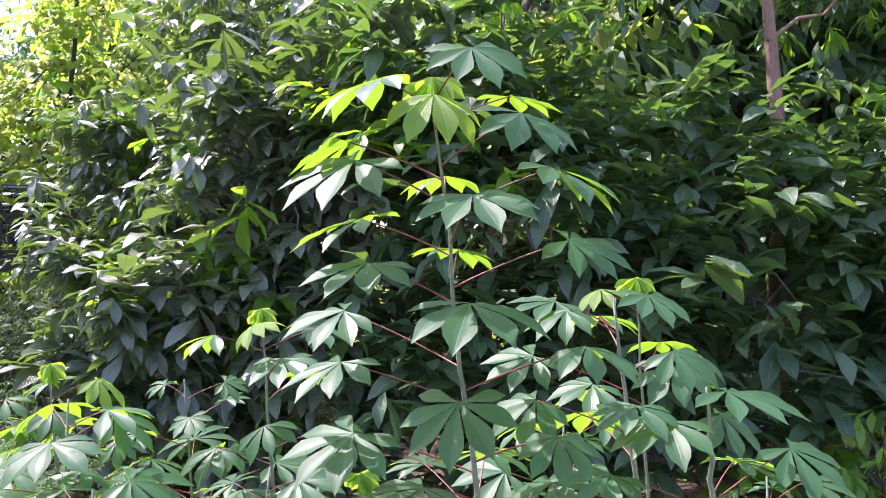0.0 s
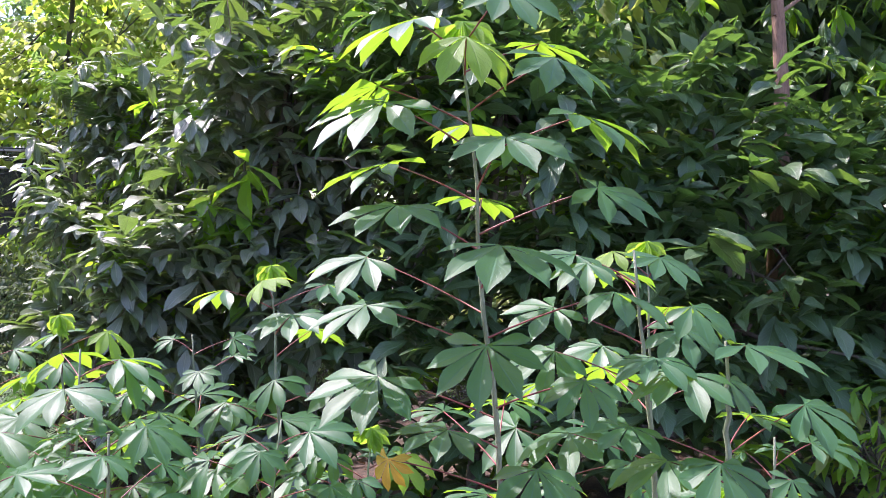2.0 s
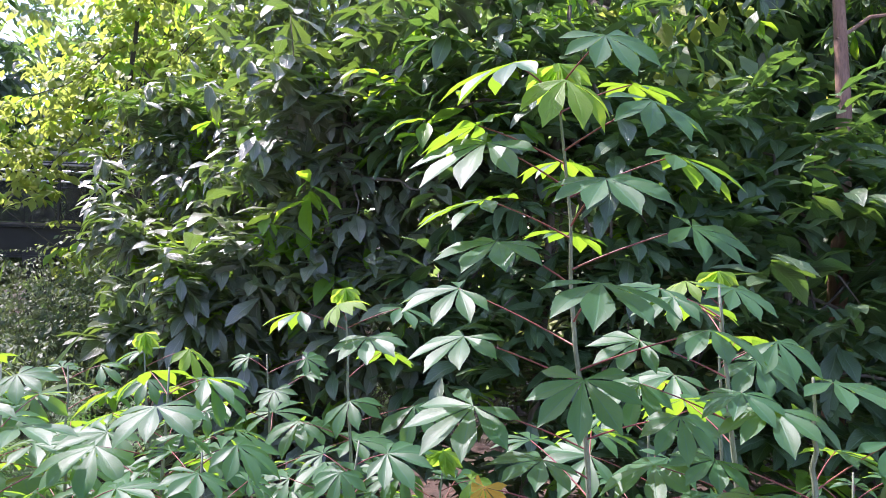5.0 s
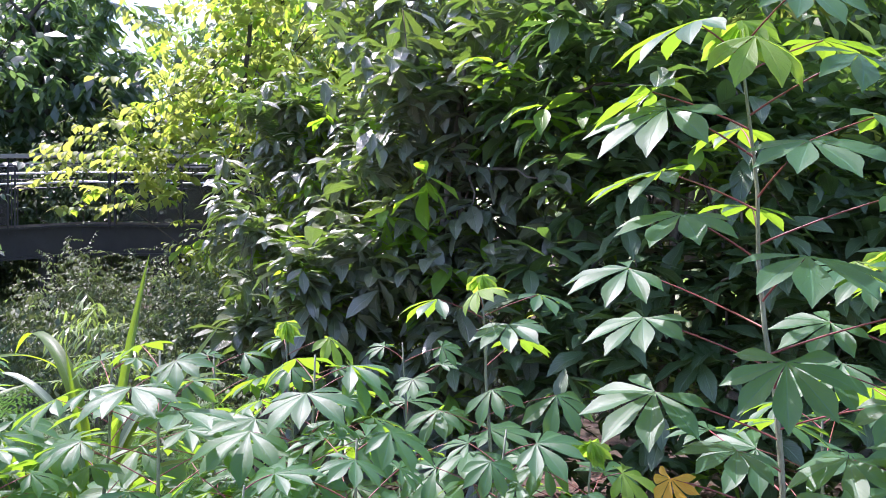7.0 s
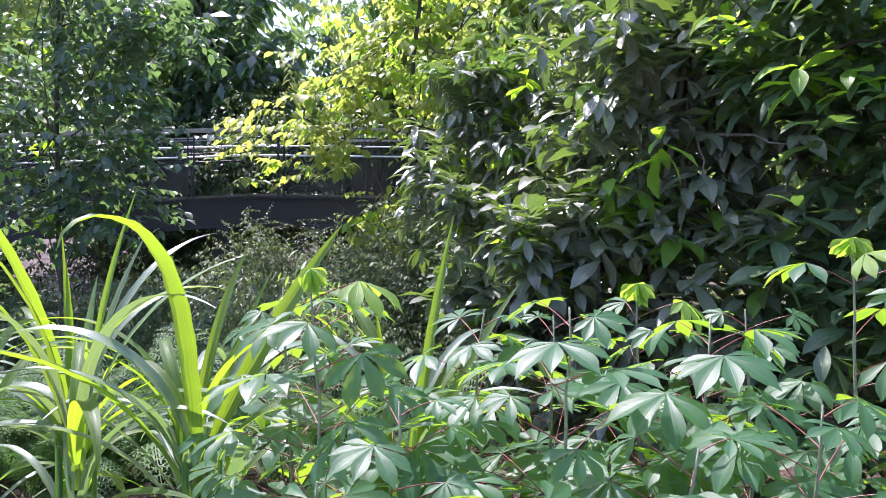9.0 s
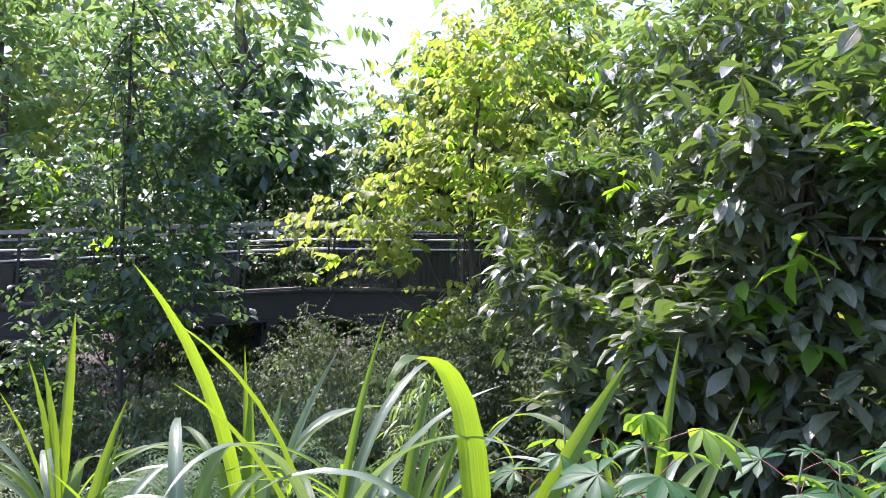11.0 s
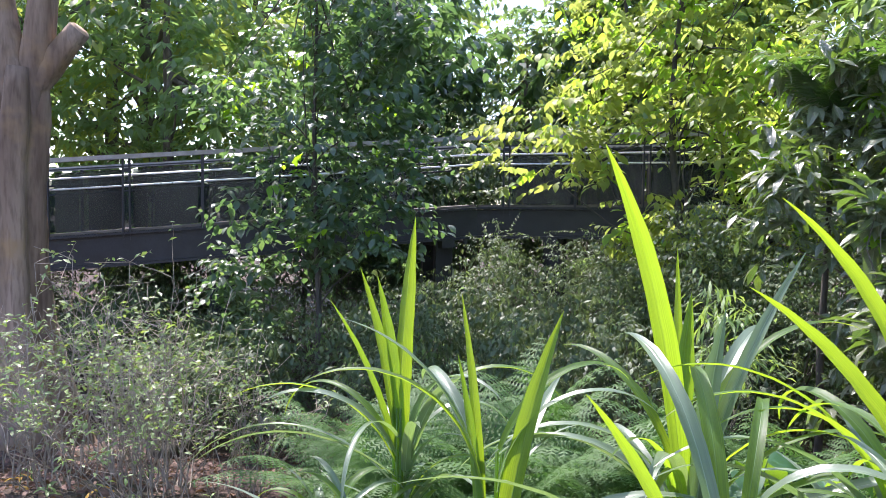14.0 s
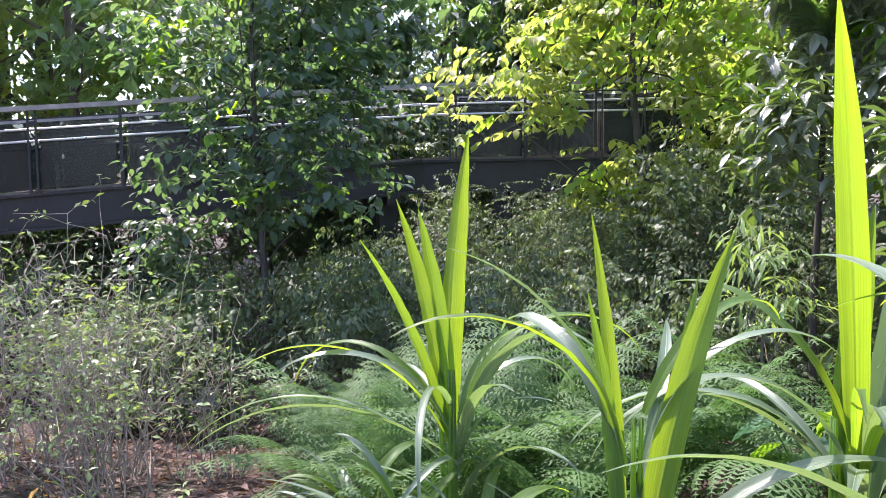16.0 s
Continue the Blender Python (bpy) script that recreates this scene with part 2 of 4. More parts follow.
def tube(points, radii, sides=6, flute=0.0):
    """A tapered round branch through the points, with closed ends."""
    p = np.array(points, float)
    r = np.interp(np.linspace(0, 1, len(p)), np.linspace(0, 1, len(radii)), radii)
    v, uv = [], []
    ref = np.array((0.31, 0.17, 0.93))
    for i in range(len(p)):
        d = p[min(i + 1, len(p) - 1)] - p[max(i - 1, 0)]
        d = d / (np.linalg.norm(d) + 1e-9)
        ref_i = ref if abs(d @ ref) < 0.9 else np.array((1.0, 0, 0))
        a = np.cross(d, ref_i)
        a /= np.linalg.norm(a)
        b = np.cross(d, a)
        for k in range(sides):
            t = 2 * math.pi * k / sides
            rr = r[i] * (1 + flute * (1 - 2 * abs(math.sin(2 * t + 0.6 + i * 0.06)) ** 0.7) + flute * 0.55 * math.sin(7 * t + i * 0.16))
            v.append(p[i] + rr * (math.cos(t) * a + math.sin(t) * b))
            uv.append((k / sides, i / (len(p) - 1)))
    q = [(i * sides + k, i * sides + (k + 1) % sides, (i + 1) * sides + (k + 1) % sides, (i + 1) * sides + k) for i in range(len(p) - 1) for k in range(sides)]
    n = len(v)
    for base in (0, (len(p) - 1) * sides):
        v.append(np.mean(v[base:base + sides], axis=0))
        uv.append((0.5, 0.5))
        for k in range(0, sides, 2):
            q.append((base + k, base + (k + 1) % sides, base + (k + 2) % sides, len(v) - 1))
    return np.array(v), np.array(q, int), np.array(uv)


def box(x0, x1, y0, y1, z0, z1):
    v = np.array([(x, y, z) for z in (z0, z1) for y in (y0, y1) for x in (x0, x1)], float)
    q = np.array([(0, 2, 3, 1), (4, 5, 7, 6), (0, 1, 5, 4), (2, 6, 7, 3), (0, 4, 6, 2), (1, 3, 7, 5)], int)
    return v, q, np.zeros((8, 2))


def mesh_of(name, piece, material, smooth=True):
    v, q, uv = piece
    me = bpy.data.meshes.new(name)
    me.vertices.add(len(v))
    me.vertices.foreach_set("co", np.asarray(v, np.float32).ravel())
    me.loops.add(4 * len(q))
    me.loops.foreach_set("vertex_index", np.asarray(q, np.int32).ravel())
    me.polygons.add(len(q))
    me.polygons.foreach_set("loop_start", np.arange(0, 4 * len(q), 4, dtype=np.int32))
    me.polygons.foreach_set("use_smooth", np.full(len(q), smooth, bool))
    me.uv_layers.new(name="UVMap").data.foreach_set("uv", np.asarray(uv, np.float32)[np.asarray(q).ravel()].ravel())
    me.materials.append(material)
    me.update(calc_edges=True)
    me.validate()
    return me


def part(name, data, parent, m=None, label=""):
    """One mesh object under a thing; data is a mesh."""
    ob = new(name, data)
    ob.parent = parent
    if m is not None:
        ob.matrix_basis = Matrix(m)
    return tagged(ob, label)


def thing(name, x, y, z, label, category, group="", turn=0.0):
    ob = new(name)
    ob.empty_display_size = 0.1
    ob.matrix_basis = pose(x, y, z, 0, 0, turn)
    return tagged(ob, label, category, group)


def facing(place, azimuth, droop, size, roll=0.0):
    """A leaf's pose: its tip points along azimuth (degrees from +x towards +y) and droop degrees below level."""
    a, d = radians(azimuth), radians(droop)
    y = Vector((math.cos(a) * math.cos(d), math.sin(a) * math.cos(d), -math.sin(d)))
    x = y.cross(Vector((0, 0, 1))).normalized()
    z = x.cross(y)
    m = Matrix((x, y, z)).transposed().to_4x4() @ Matrix.Rotation(radians(roll), 4, "Y") @ Matrix.Diagonal((size, size, size, 1))
    m.translation = place
    return m


def facings(places, az, droop, size, roll):
    """The same for arrays, as (n, 4, 4)."""
    a, d, r = np.radians(az), np.radians(droop), np.radians(roll)
    y = np.stack([np.cos(a) * np.cos(d), np.sin(a) * np.cos(d), -np.sin(d)], 1)
    x = np.stack([np.sin(a), -np.cos(a), np.zeros_like(a)], 1)
    z = np.cross(x, y)
    x2 = x * np.cos(r)[:, None] - z * np.sin(r)[:, None]
    z2 = x * np.sin(r)[:, None] + z * np.cos(r)[:, None]
    m = np.zeros((len(a), 4, 4))
    m[:, :3, 0], m[:, :3, 1], m[:, :3, 2] = x2 * size[:, None], y * size[:, None], z2 * size[:, None]
    m[:, :3, 3], m[:, 3, 3] = places, 1
    return m


def curve(a, b, sag=0.0, n=5, wobble=0.0):
    a, b = np.array(a, float), np.array(b, float)
    s = np.linspace(0, 1, n)[:, None]
    p = a + (b - a) * s
    p[:, 2] += -sag * 4 * (s * (1 - s))[:, 0]
    if wobble:
        p[1:-1] += rng.normal(0, wobble, (n - 2, 3))
    return p


# ---- ground ----
def build_ground():
    g = np.sinh(np.linspace(-6.4, 6.4, 150))
    xs, ys = g * 1.5 - 4, g * 1.5 + 4
    X, Y = np.meshgrid(xs, ys)
    Z = ground_z(X, Y)
    n = len(xs)
    v = np.stack([X.ravel(), Y.ravel(), Z.ravel()], 1)
    i, j = np.meshgrid(np.arange(n - 1), np.arange(n - 1))
    k = (j * n + i).ravel()
    q = np.stack([k, k + 1, k + n + 1, k + n], 1)
    ob = new("ground", mesh_of("ground", (v, q, v[:, :2]), SOIL))
    tagged(ob, "brown soil under dry leaf litter, sloping down to the footbridge", "ground", kind="structure")
    m = 9500
    x, y = np.where(rng.random(m) < 0.55, rng.uniform(-10.5, -4.5, m), rng.uniform(-13, 3, m)), rng.uniform(0.4, 9, m)
    z = ground_z(x, y) + rng.uniform(0.005, 0.03, m)
    leaf = strip(1.0, [(0, 0.03), (0.4, 0.24), (0.8, 0.14), (1, 0.01)], 2, 0.3, 45)
    lit = scattered(leaf, facings(np.stack([x, y, z], 1), rng.uniform(0, 360, m), rng.uniform(-25, 15, m), rng.uniform(0.05, 0.12, m), rng.uniform(-50, 50, m)))
    tagged(new("leaf_litter", mesh_of("leaf_litter", lit, DRY)), "dry brown fallen leaves scattered over the soil", "leaf litter", kind="stuff")


build_ground()


# ---- footbridge: a left part that climbs, a level part beyond the bend ----
def build_bridge():
    legs = [((-18.2, 4.0, 0.48), (-8.27, 11.58, 1.475)), ((-8.27, 11.58, 1.475), (-3.2, 12.74, 1.5))]
    span = tagged(new("footbridge"), "dark steel footbridge with glass railing panels and a grey top rail", "footbridge")
    span.matrix_basis = pose(-8.27, 11.58, 1.475)
    org = Vector((-8.27, 11.58, 1.475))
    for a, b in legs:
        a, b = Vector(a), Vector(b)
        run = b - a
        length = run.to_2d().length
        slope = run.z / length
        flat = Vector((run.x, run.y, 0)).normalized()
        m = Matrix((flat, Vector((-flat.y, flat.x, 0)), Vector((0, 0, 1)))).transposed().to_4x4()
        m.translation = a - org

        def add(name, piece, mat, label=""):
            v, q, uv = piece
            v = v + np.stack([0 * v[:, 0], 0 * v[:, 0], slope * v[:, 0]], 1)
            return part(name, mesh_of(name, (v, q, uv), mat, False), span, m, label)
        for yy in (0.0, 2.0):
            add("beam", box(0, length, yy - 0.02, yy + 0.02, -0.457, -0.033), STEEL_DARK, "deep black steel edge beam")
            add("flange", box(0, length, yy - 0.1, yy + 0.1, -0.5, -0.46), STEEL_DARK)
            add("flange", box(0, length, yy - 0.1, yy + 0.1, -0.03, 0.004), STEEL_DARK)
        add("deck", box(0, length, 0.1, 1.9, 0.01, 0.045), DECKING, "brown timber deck")
        for side, yy in (("near", 0.0), ("far", 2.0)):
            add("top_rail", box(0, length, yy - 0.06, yy + 0.06, 1.1, 1.165), RAIL_GREY, "weathered grey flat top rail")
            add("upper_rail", box(0, length, yy - 0.015, yy + 0.015, 0.98, 1.0), STEEL_DARK)
            for h in (0.86, 0.70):
                inner = yy + 0.055
                add("handrail", tube([(0, inner, h), (length / 2, inner, h), (length, inner, h)], [0.016], 10), STEEL_PALE if yy == 0 else STEEL_DARK, "shiny steel tube handrail" if yy == 0 else "")
            gap = 1.1
            for k, x in enumerate(np.arange(0.48, length, gap)):
                if k % 2 == 0:
                    piece = joined([box(x - 0.06, x - 0.035, yy - 0.03, yy + 0.03, -0.12, 1.1), box(x + 0.035, x + 0.06, yy - 0.03, yy + 0.03, -0.12, 1.1), box(x - 0.035, x + 0.035, yy - 0.02, yy + 0.02, 0.9, 0.96)])
                else:
                    piece = box(x - 0.02, x + 0.02, yy - 0.03, yy + 0.03, -0.05, 1.1)
                add("post", piece, STEEL_DARK)
                if x + gap < length:
                    add("panel", box(x + 0.08, x + gap - 0.08, yy + 0.094, yy + 0.106, 0.06, 0.95), MESH_PANEL, "dusty dark glass panel")
        for x in np.arange(1.2, length, 3.6):
            ground = float(ground_z(*(a + flat * x).to_2d())) - 1.0
            foot = ground - (a.z + run.z * x / length)
            add("pier", joined([box(x - 0.14, x + 0.14, 0.25, 0.5, foot, -0.46), box(x - 0.14, x + 0.14, 1.5, 1.75, foot, -0.46), box(x - 0.1, x + 0.1, -0.1, 2.1, -0.62, -0.5)]), STEEL_DARK)
    for px, py, pz, wide, tall, turn, mat, label in ((-11.9, 10.8, 1.2, 1.3, 0.55, 37, PALE_SLAT, "pale upright slats"), (-6.7, 12.6, 1.5, 1.1, 1.0, 13, DECKING, "brown upright slats")):
        slats = [box(x, x + 0.045, 0, 0.03, 0.0, tall) for x in np.arange(0, wide, 0.095)]
        part("slat_screen", mesh_of("slat_screen", joined(slats + [box(0, wide, 0.03, 0.06, 0.04, 0.1), box(0, wide, 0.03, 0.06, tall - 0.1, tall - 0.04)]), mat, False), span, pose(px + 8.27, py - 11.58, pz - 1.475, 0, 0, turn), label)


build_bridge()


# ---- woody plants ----
LEAF_OVAL = strip(1.0, [(0, 0.018), (0.12, 0.05), (0.4, 0.13), (0.62, 0.148), (0.82, 0.092), (0.94, 0.03), (1, 0.003)], 6, 0.3, 30, ripple=0.12)
LEAF_OVAL_B = strip(1.0, [(0, 0.018), (0.15, 0.07), (0.45, 0.155), (0.7, 0.135), (0.9, 0.05), (1, 0.003)], 6, 0.4, 48, sway=0.1, ripple=0.14)
LEAF_WIDE = strip(1.0, [(0, 0.02), (0.12, 0.06), (0.4, 0.165), (0.62, 0.185), (0.82, 0.11), (0.94, 0.035), (1, 0.003)], 6, 0.22, 24, ripple=0.1)
LEAF_WIDE_B = strip(1.0, [(0, 0.02), (0.15, 0.09), (0.45, 0.2), (0.7, 0.17), (0.9, 0.06), (1, 0.003)], 6, 0.35, 42, sway=0.08, ripple=0.12)
LEAF_BROAD = strip(1.0, [(0, 0.02), (0.15, 0.17), (0.4, 0.28), (0.7, 0.22), (0.9, 0.07), (1, 0.003)], 3, 0.2, 35)
LEAF_SMALL = strip(1.0, [(0, 0.03), (0.3, 0.22), (0.65, 0.24), (0.9, 0.1), (1, 0.004)], 2, 0.2, 30)
LEAF_NARROW = strip(1.0, [(0, 0.02), (0.4, 0.09), (1, 0.003)], 2, 0.0, 40, columns=2)
LEAF_TINY = strip(1.0, [(0, 0.03), (0.5, 0.25), (1, 0.01)], 2, 0.0, 30, columns=2)
LEAF_FAR = strip(1.0, [(0, 0.03), (0.45, 0.23), (1, 0.004)], 2, 0.0, 40, columns=2)
LEAF_HEART = strip(1.0, [(0, 0.3), (0.08, 0.4), (0.3, 0.44), (0.6, 0.3), (0.85, 0.12), (1, 0.004)], 7, 0.18, 40, columns=5, ripple=0.05)


def lobes_points(lobes, n, hollow):
    """Random places in a crown made of ellipsoids (x, y, z, rx, ry, rz), more of them towards its skin."""
    vol = np.array([l[3] * l[4] * l[5] for l in lobes]) ** 0.7
    pick = rng.choice(len(lobes), n, p=vol / vol.sum())
    d = rng.normal(size=(n, 3))
    d /= np.linalg.norm(d, axis=1)[:, None]
    r = (hollow + (1 - hollow) * rng.random(n)) * (1 + 0.16 * np.sin(d[:, 0] * 5 + d[:, 2] * 4 + pick) + rng.normal(0, 0.06, n))
    l = np.array(lobes)[pick]
    return l[:, :3] + d * r[:, None] * l[:, 3:6], d


def leafy(name, base, label, category, lobes, clusters, per, size, materials, leaf=LEAF_OVAL, leaf_b=None, droop=(15, 60), hollow=0.45, bark=BARK, trunk=((0, 0, 1.0),),
          trunk_r=0.04, limbs=14, limb_r=0.45, spray=0.0, singles=0, group="", young=0.08, up=0.25):
    """A shrub or tree: a trunk, limbs to its crown, and leaves in rosettes (spray 0) or along twigs of that length. lobes and trunk are relative to base.
    singles: so many of the leaves that stand furthest forward are parts of their own."""
    bx, by = base
    root = thing(name, bx, by, float(ground_z(bx, by)) - 0.02, label, category, group)
    pts = np.array([(0.0, 0.0, 0.0), *trunk])
    part("trunk", mesh_of("trunk", tube(np.concatenate([curve(pts[i], pts[i + 1], 0, 4, trunk_r * 0.25)[(1 if i else 0):] for i in range(len(pts) - 1)]), [trunk_r, trunk_r * 0.75, trunk_r * 0.35], 9), bark), root)
    places, d = lobes_points(lobes, clusters, hollow)
    over = places[:, 2] > 0.05
    places, d = places[over], d[over]
    n = len(places)
    for i in range(min(limbs, n)):
        k = int(i * n / max(limbs, 1))
        h = pts[-1] * rng.uniform(0.3, 1.0) if len(pts) == 2 else pts[rng.integers(1, len(pts))] * rng.uniform(0.7, 1.0)
        part("limb", mesh_of("limb", tube(curve(h, places[k], 0.06, 6, 0.04), [trunk_r * limb_r, trunk_r * limb_r * 0.6, trunk_r * limb_r * 0.2], 6), bark), root)
    out = np.degrees(np.arctan2(d[:, 1], d[:, 0]))
    tilt = rng.normal(0, 1, n)
    az = (out[:, None] + np.linspace(0, 360, per, endpoint=False)[None] * (1.0 if not spray else 0.55) + rng.normal(0, 18, (n, per))) % 360
    dr = rng.uniform(*droop, (n, per)) + 14 * np.cos(np.radians(az - out[:, None])) * np.sign(-d[:, 2:3] + up) + 6 * tilt[:, None]
    sz = size * rng.uniform(0.65, 1.2, (n, per)) * rng.uniform(0.8, 1.15, (n, 1))
    at = np.repeat(places[:, None], per, 1)
    if spray:
        way = d * 0.6 + rng.normal(0, 0.5, (n, 3))
        way[:, 2] *= 0.5
        way /= np.linalg.norm(way, axis=1)[:, None]
        s = np.linspace(-0.5, 0.5, per)
        at = at + way[:, None] * s[None, :, None] * spray + np.array((0, 0, -0.12 * spray)) * (s[None, :, None] + 0.5) ** 2
        wa = np.degrees(np.arctan2(way[:, 1], way[:, 0]))
        az = wa[:, None] + np.where(np.arange(per) % 2, 52, -52)[None] + rng.normal(0, 14, (n, per))
    else:
        at = at + np.stack([np.zeros((n, per)), np.zeros((n, per)), np.linspace(0.25, -0.25, per)[None] * size * np.ones((n, 1))], 2)
    mats = facings(at.reshape(-1, 3), az.ravel(), dr.ravel(), sz.ravel(), rng.normal(0, 16, n * per))
    kind_of = rng.random(n).repeat(per)
    ways = np.where(kind_of < young, len(materials) - 1, 0) if len(materials) > 1 else np.zeros(n * per, int)
    order = np.argsort(at.reshape(-1, 3)[:, 1] - 0.25 * at.reshape(-1, 3)[:, 0])
    single = np.zeros(n * per, bool)
    if singles:
        single[order[:singles * 2:2]] = True
    shapes = [leaf, leaf_b if leaf_b is not None else leaf]
    which = rng.integers(0, 2, n * per)
    for w in range(len(materials)):
        for k in range(2):
            sel = (ways == w) & (which == k)
            if singles:
                me = mesh_of("leaf", shapes[k], materials[w])
                for q in np.nonzero(sel & single)[0]:
                    part("leaf", me, root, mats[q].tolist())
            rest = sel & ~single
            if rest.any():
                tagged(part("foliage", mesh_of("foliage", scattered(shapes[k], mats[rest]), materials[w]), root), kind="stuff")
    return root


def build_bushes():
    # the dense glossy bush, from its lit far end to the dark end behind the cassava
    leafy("glossy_shrub", (-2.2, 6.6), "dense shrub with glossy dark green leaves, sunlit at one end", "shrub",
          [(-0.25, 0.1, 1.0, 0.75, 0.6, 1.2), (0.35, 0.0, 1.7, 0.8, 0.7, 1.5), (-1.0, 0.5, 2.5, 0.7, 0.6, 0.75), (-0.9, 0.7, 3.4, 0.6, 0.6, 0.6), (0.0, 0.3, 2.9, 0.8, 0.7, 1.1), (0.7, 0.3, 3.4, 0.9, 0.8, 1.0), (0.5, 0.4, 4.4, 1.0, 0.8, 0.8)], 900, 8, 0.215, (BUSH_LIT, BUSH_YOUNG), LEAF_OVAL, LEAF_OVAL_B,
          droop=(-22, 44), singles=150, trunk=((0.1, 0.1, 1.5), (0.3, 0.2, 3.2)), young=0.09, group="glossy shrubs")
    leafy("glossy_shrub", (-1.2, 5.5), "dense tall shrub with large dark glossy drooping leaves", "shrub",
          [(-0.35, 0.1, 1.1, 0.8, 0.6, 1.2), (0.3, -0.1, 1.3, 0.9, 0.6, 1.4), (-0.2, 0.1, 2.6, 0.9, 0.6, 1.2), (0.6, 0.2, 3.0, 0.9, 0.7, 1.2)], 520, 8, 0.27, (BUSH_LIT, BUSH_YOUNG), LEAF_WIDE, LEAF_WIDE_B,
          droop=(-22, 44), singles=170, trunk=((-0.1, 0.0, 1.6), (0.1, 0.1, 3.3)), young=0.1, group="glossy shrubs")
    leafy("glossy_shrub", (0.2, 5.0), "tall shrub with dark leathery leaves hanging in shade", "shrub",
          [(-0.2, 0.0, 0.9, 0.9, 0.6, 1.1), (0.3, 0.0, 2.0, 1.0, 0.6, 1.3), (-0.2, 0.2, 2.9, 1.0, 0.6, 0.9)], 400, 8, 0.25, (BUSH_SHADED, BUSH_YOUNG), LEAF_WIDE, LEAF_WIDE_B,
          droop=(-25, 32), singles=120, trunk=((0.1, 0.0, 1.6), (0.2, 0.2, 3.4)), young=0.05, group="glossy shrubs")
    leafy("broad_leaved_shrub", (1.8, 5.0), "shaded shrub with long dark leaves in loose rosettes", "shrub",
          [(-0.5, -0.1, 1.2, 0.8, 0.7, 1.3), (0.4, 0.0, 1.1, 1.0, 0.7, 1.2), (-0.4, 0.3, 2.3, 0.9, 0.6, 0.8), (1.2, 0.2, 1.5, 0.8, 0.7, 1.3), (0.5, 0.15, 2.1, 0.5, 0.35, 0.55)], 350, 9, 0.28, (BUSH_SHADED, BUSH_YOUNG), LEAF_WIDE, LEAF_WIDE_B,
          droop=(-25, 28), singles=150, trunk=((0.1, 0.1, 1.2), (0.0, 0.2, 2.2)), young=0.04, group="broad leaved shrubs")
    leafy("broad_leaved_shrub", (3.3, 5.6), "shaded shrub with long dark leaves and a few pale ones", "shrub",
          [(0.0, 0.0, 1.0, 0.9, 0.8, 1.2), (-0.2, 0.3, 2.2, 1.0, 0.7, 1.0), (1.2, 0.3, 1.5, 1.0, 0.8, 1.4)], 320, 9, 0.27, (BUSH_SHADED, BUSH_YOUNG), LEAF_OVAL, LEAF_OVAL_B,
          droop=(-20, 32), trunk=((0.0, 0.1, 1.2), (0.1, 0.2, 2.4)), young=0.05, group="broad leaved shrubs")
    # low pale rosettes in front of the lit end
    leafy("rosette_shrub", (-2.75, 5.75), "low shrub with upright rosettes of corrugated glossy leaves", "shrub",
          [(0.0, 0.15, 1.95, 0.3, 0.25, 0.3), (0.7, -0.5, 1.8, 0.35, 0.3, 0.35), (0.3, -0.1, 1.35, 0.55, 0.4, 0.5)], 80, 10, 0.25, (BUSH_LIT, BUSH_YOUNG), LEAF_WIDE, LEAF_WIDE_B,
          droop=(-28, 38), singles=260, trunk=((0.2, -0.1, 1.3),), trunk_r=0.025, young=0.07, limbs=20)


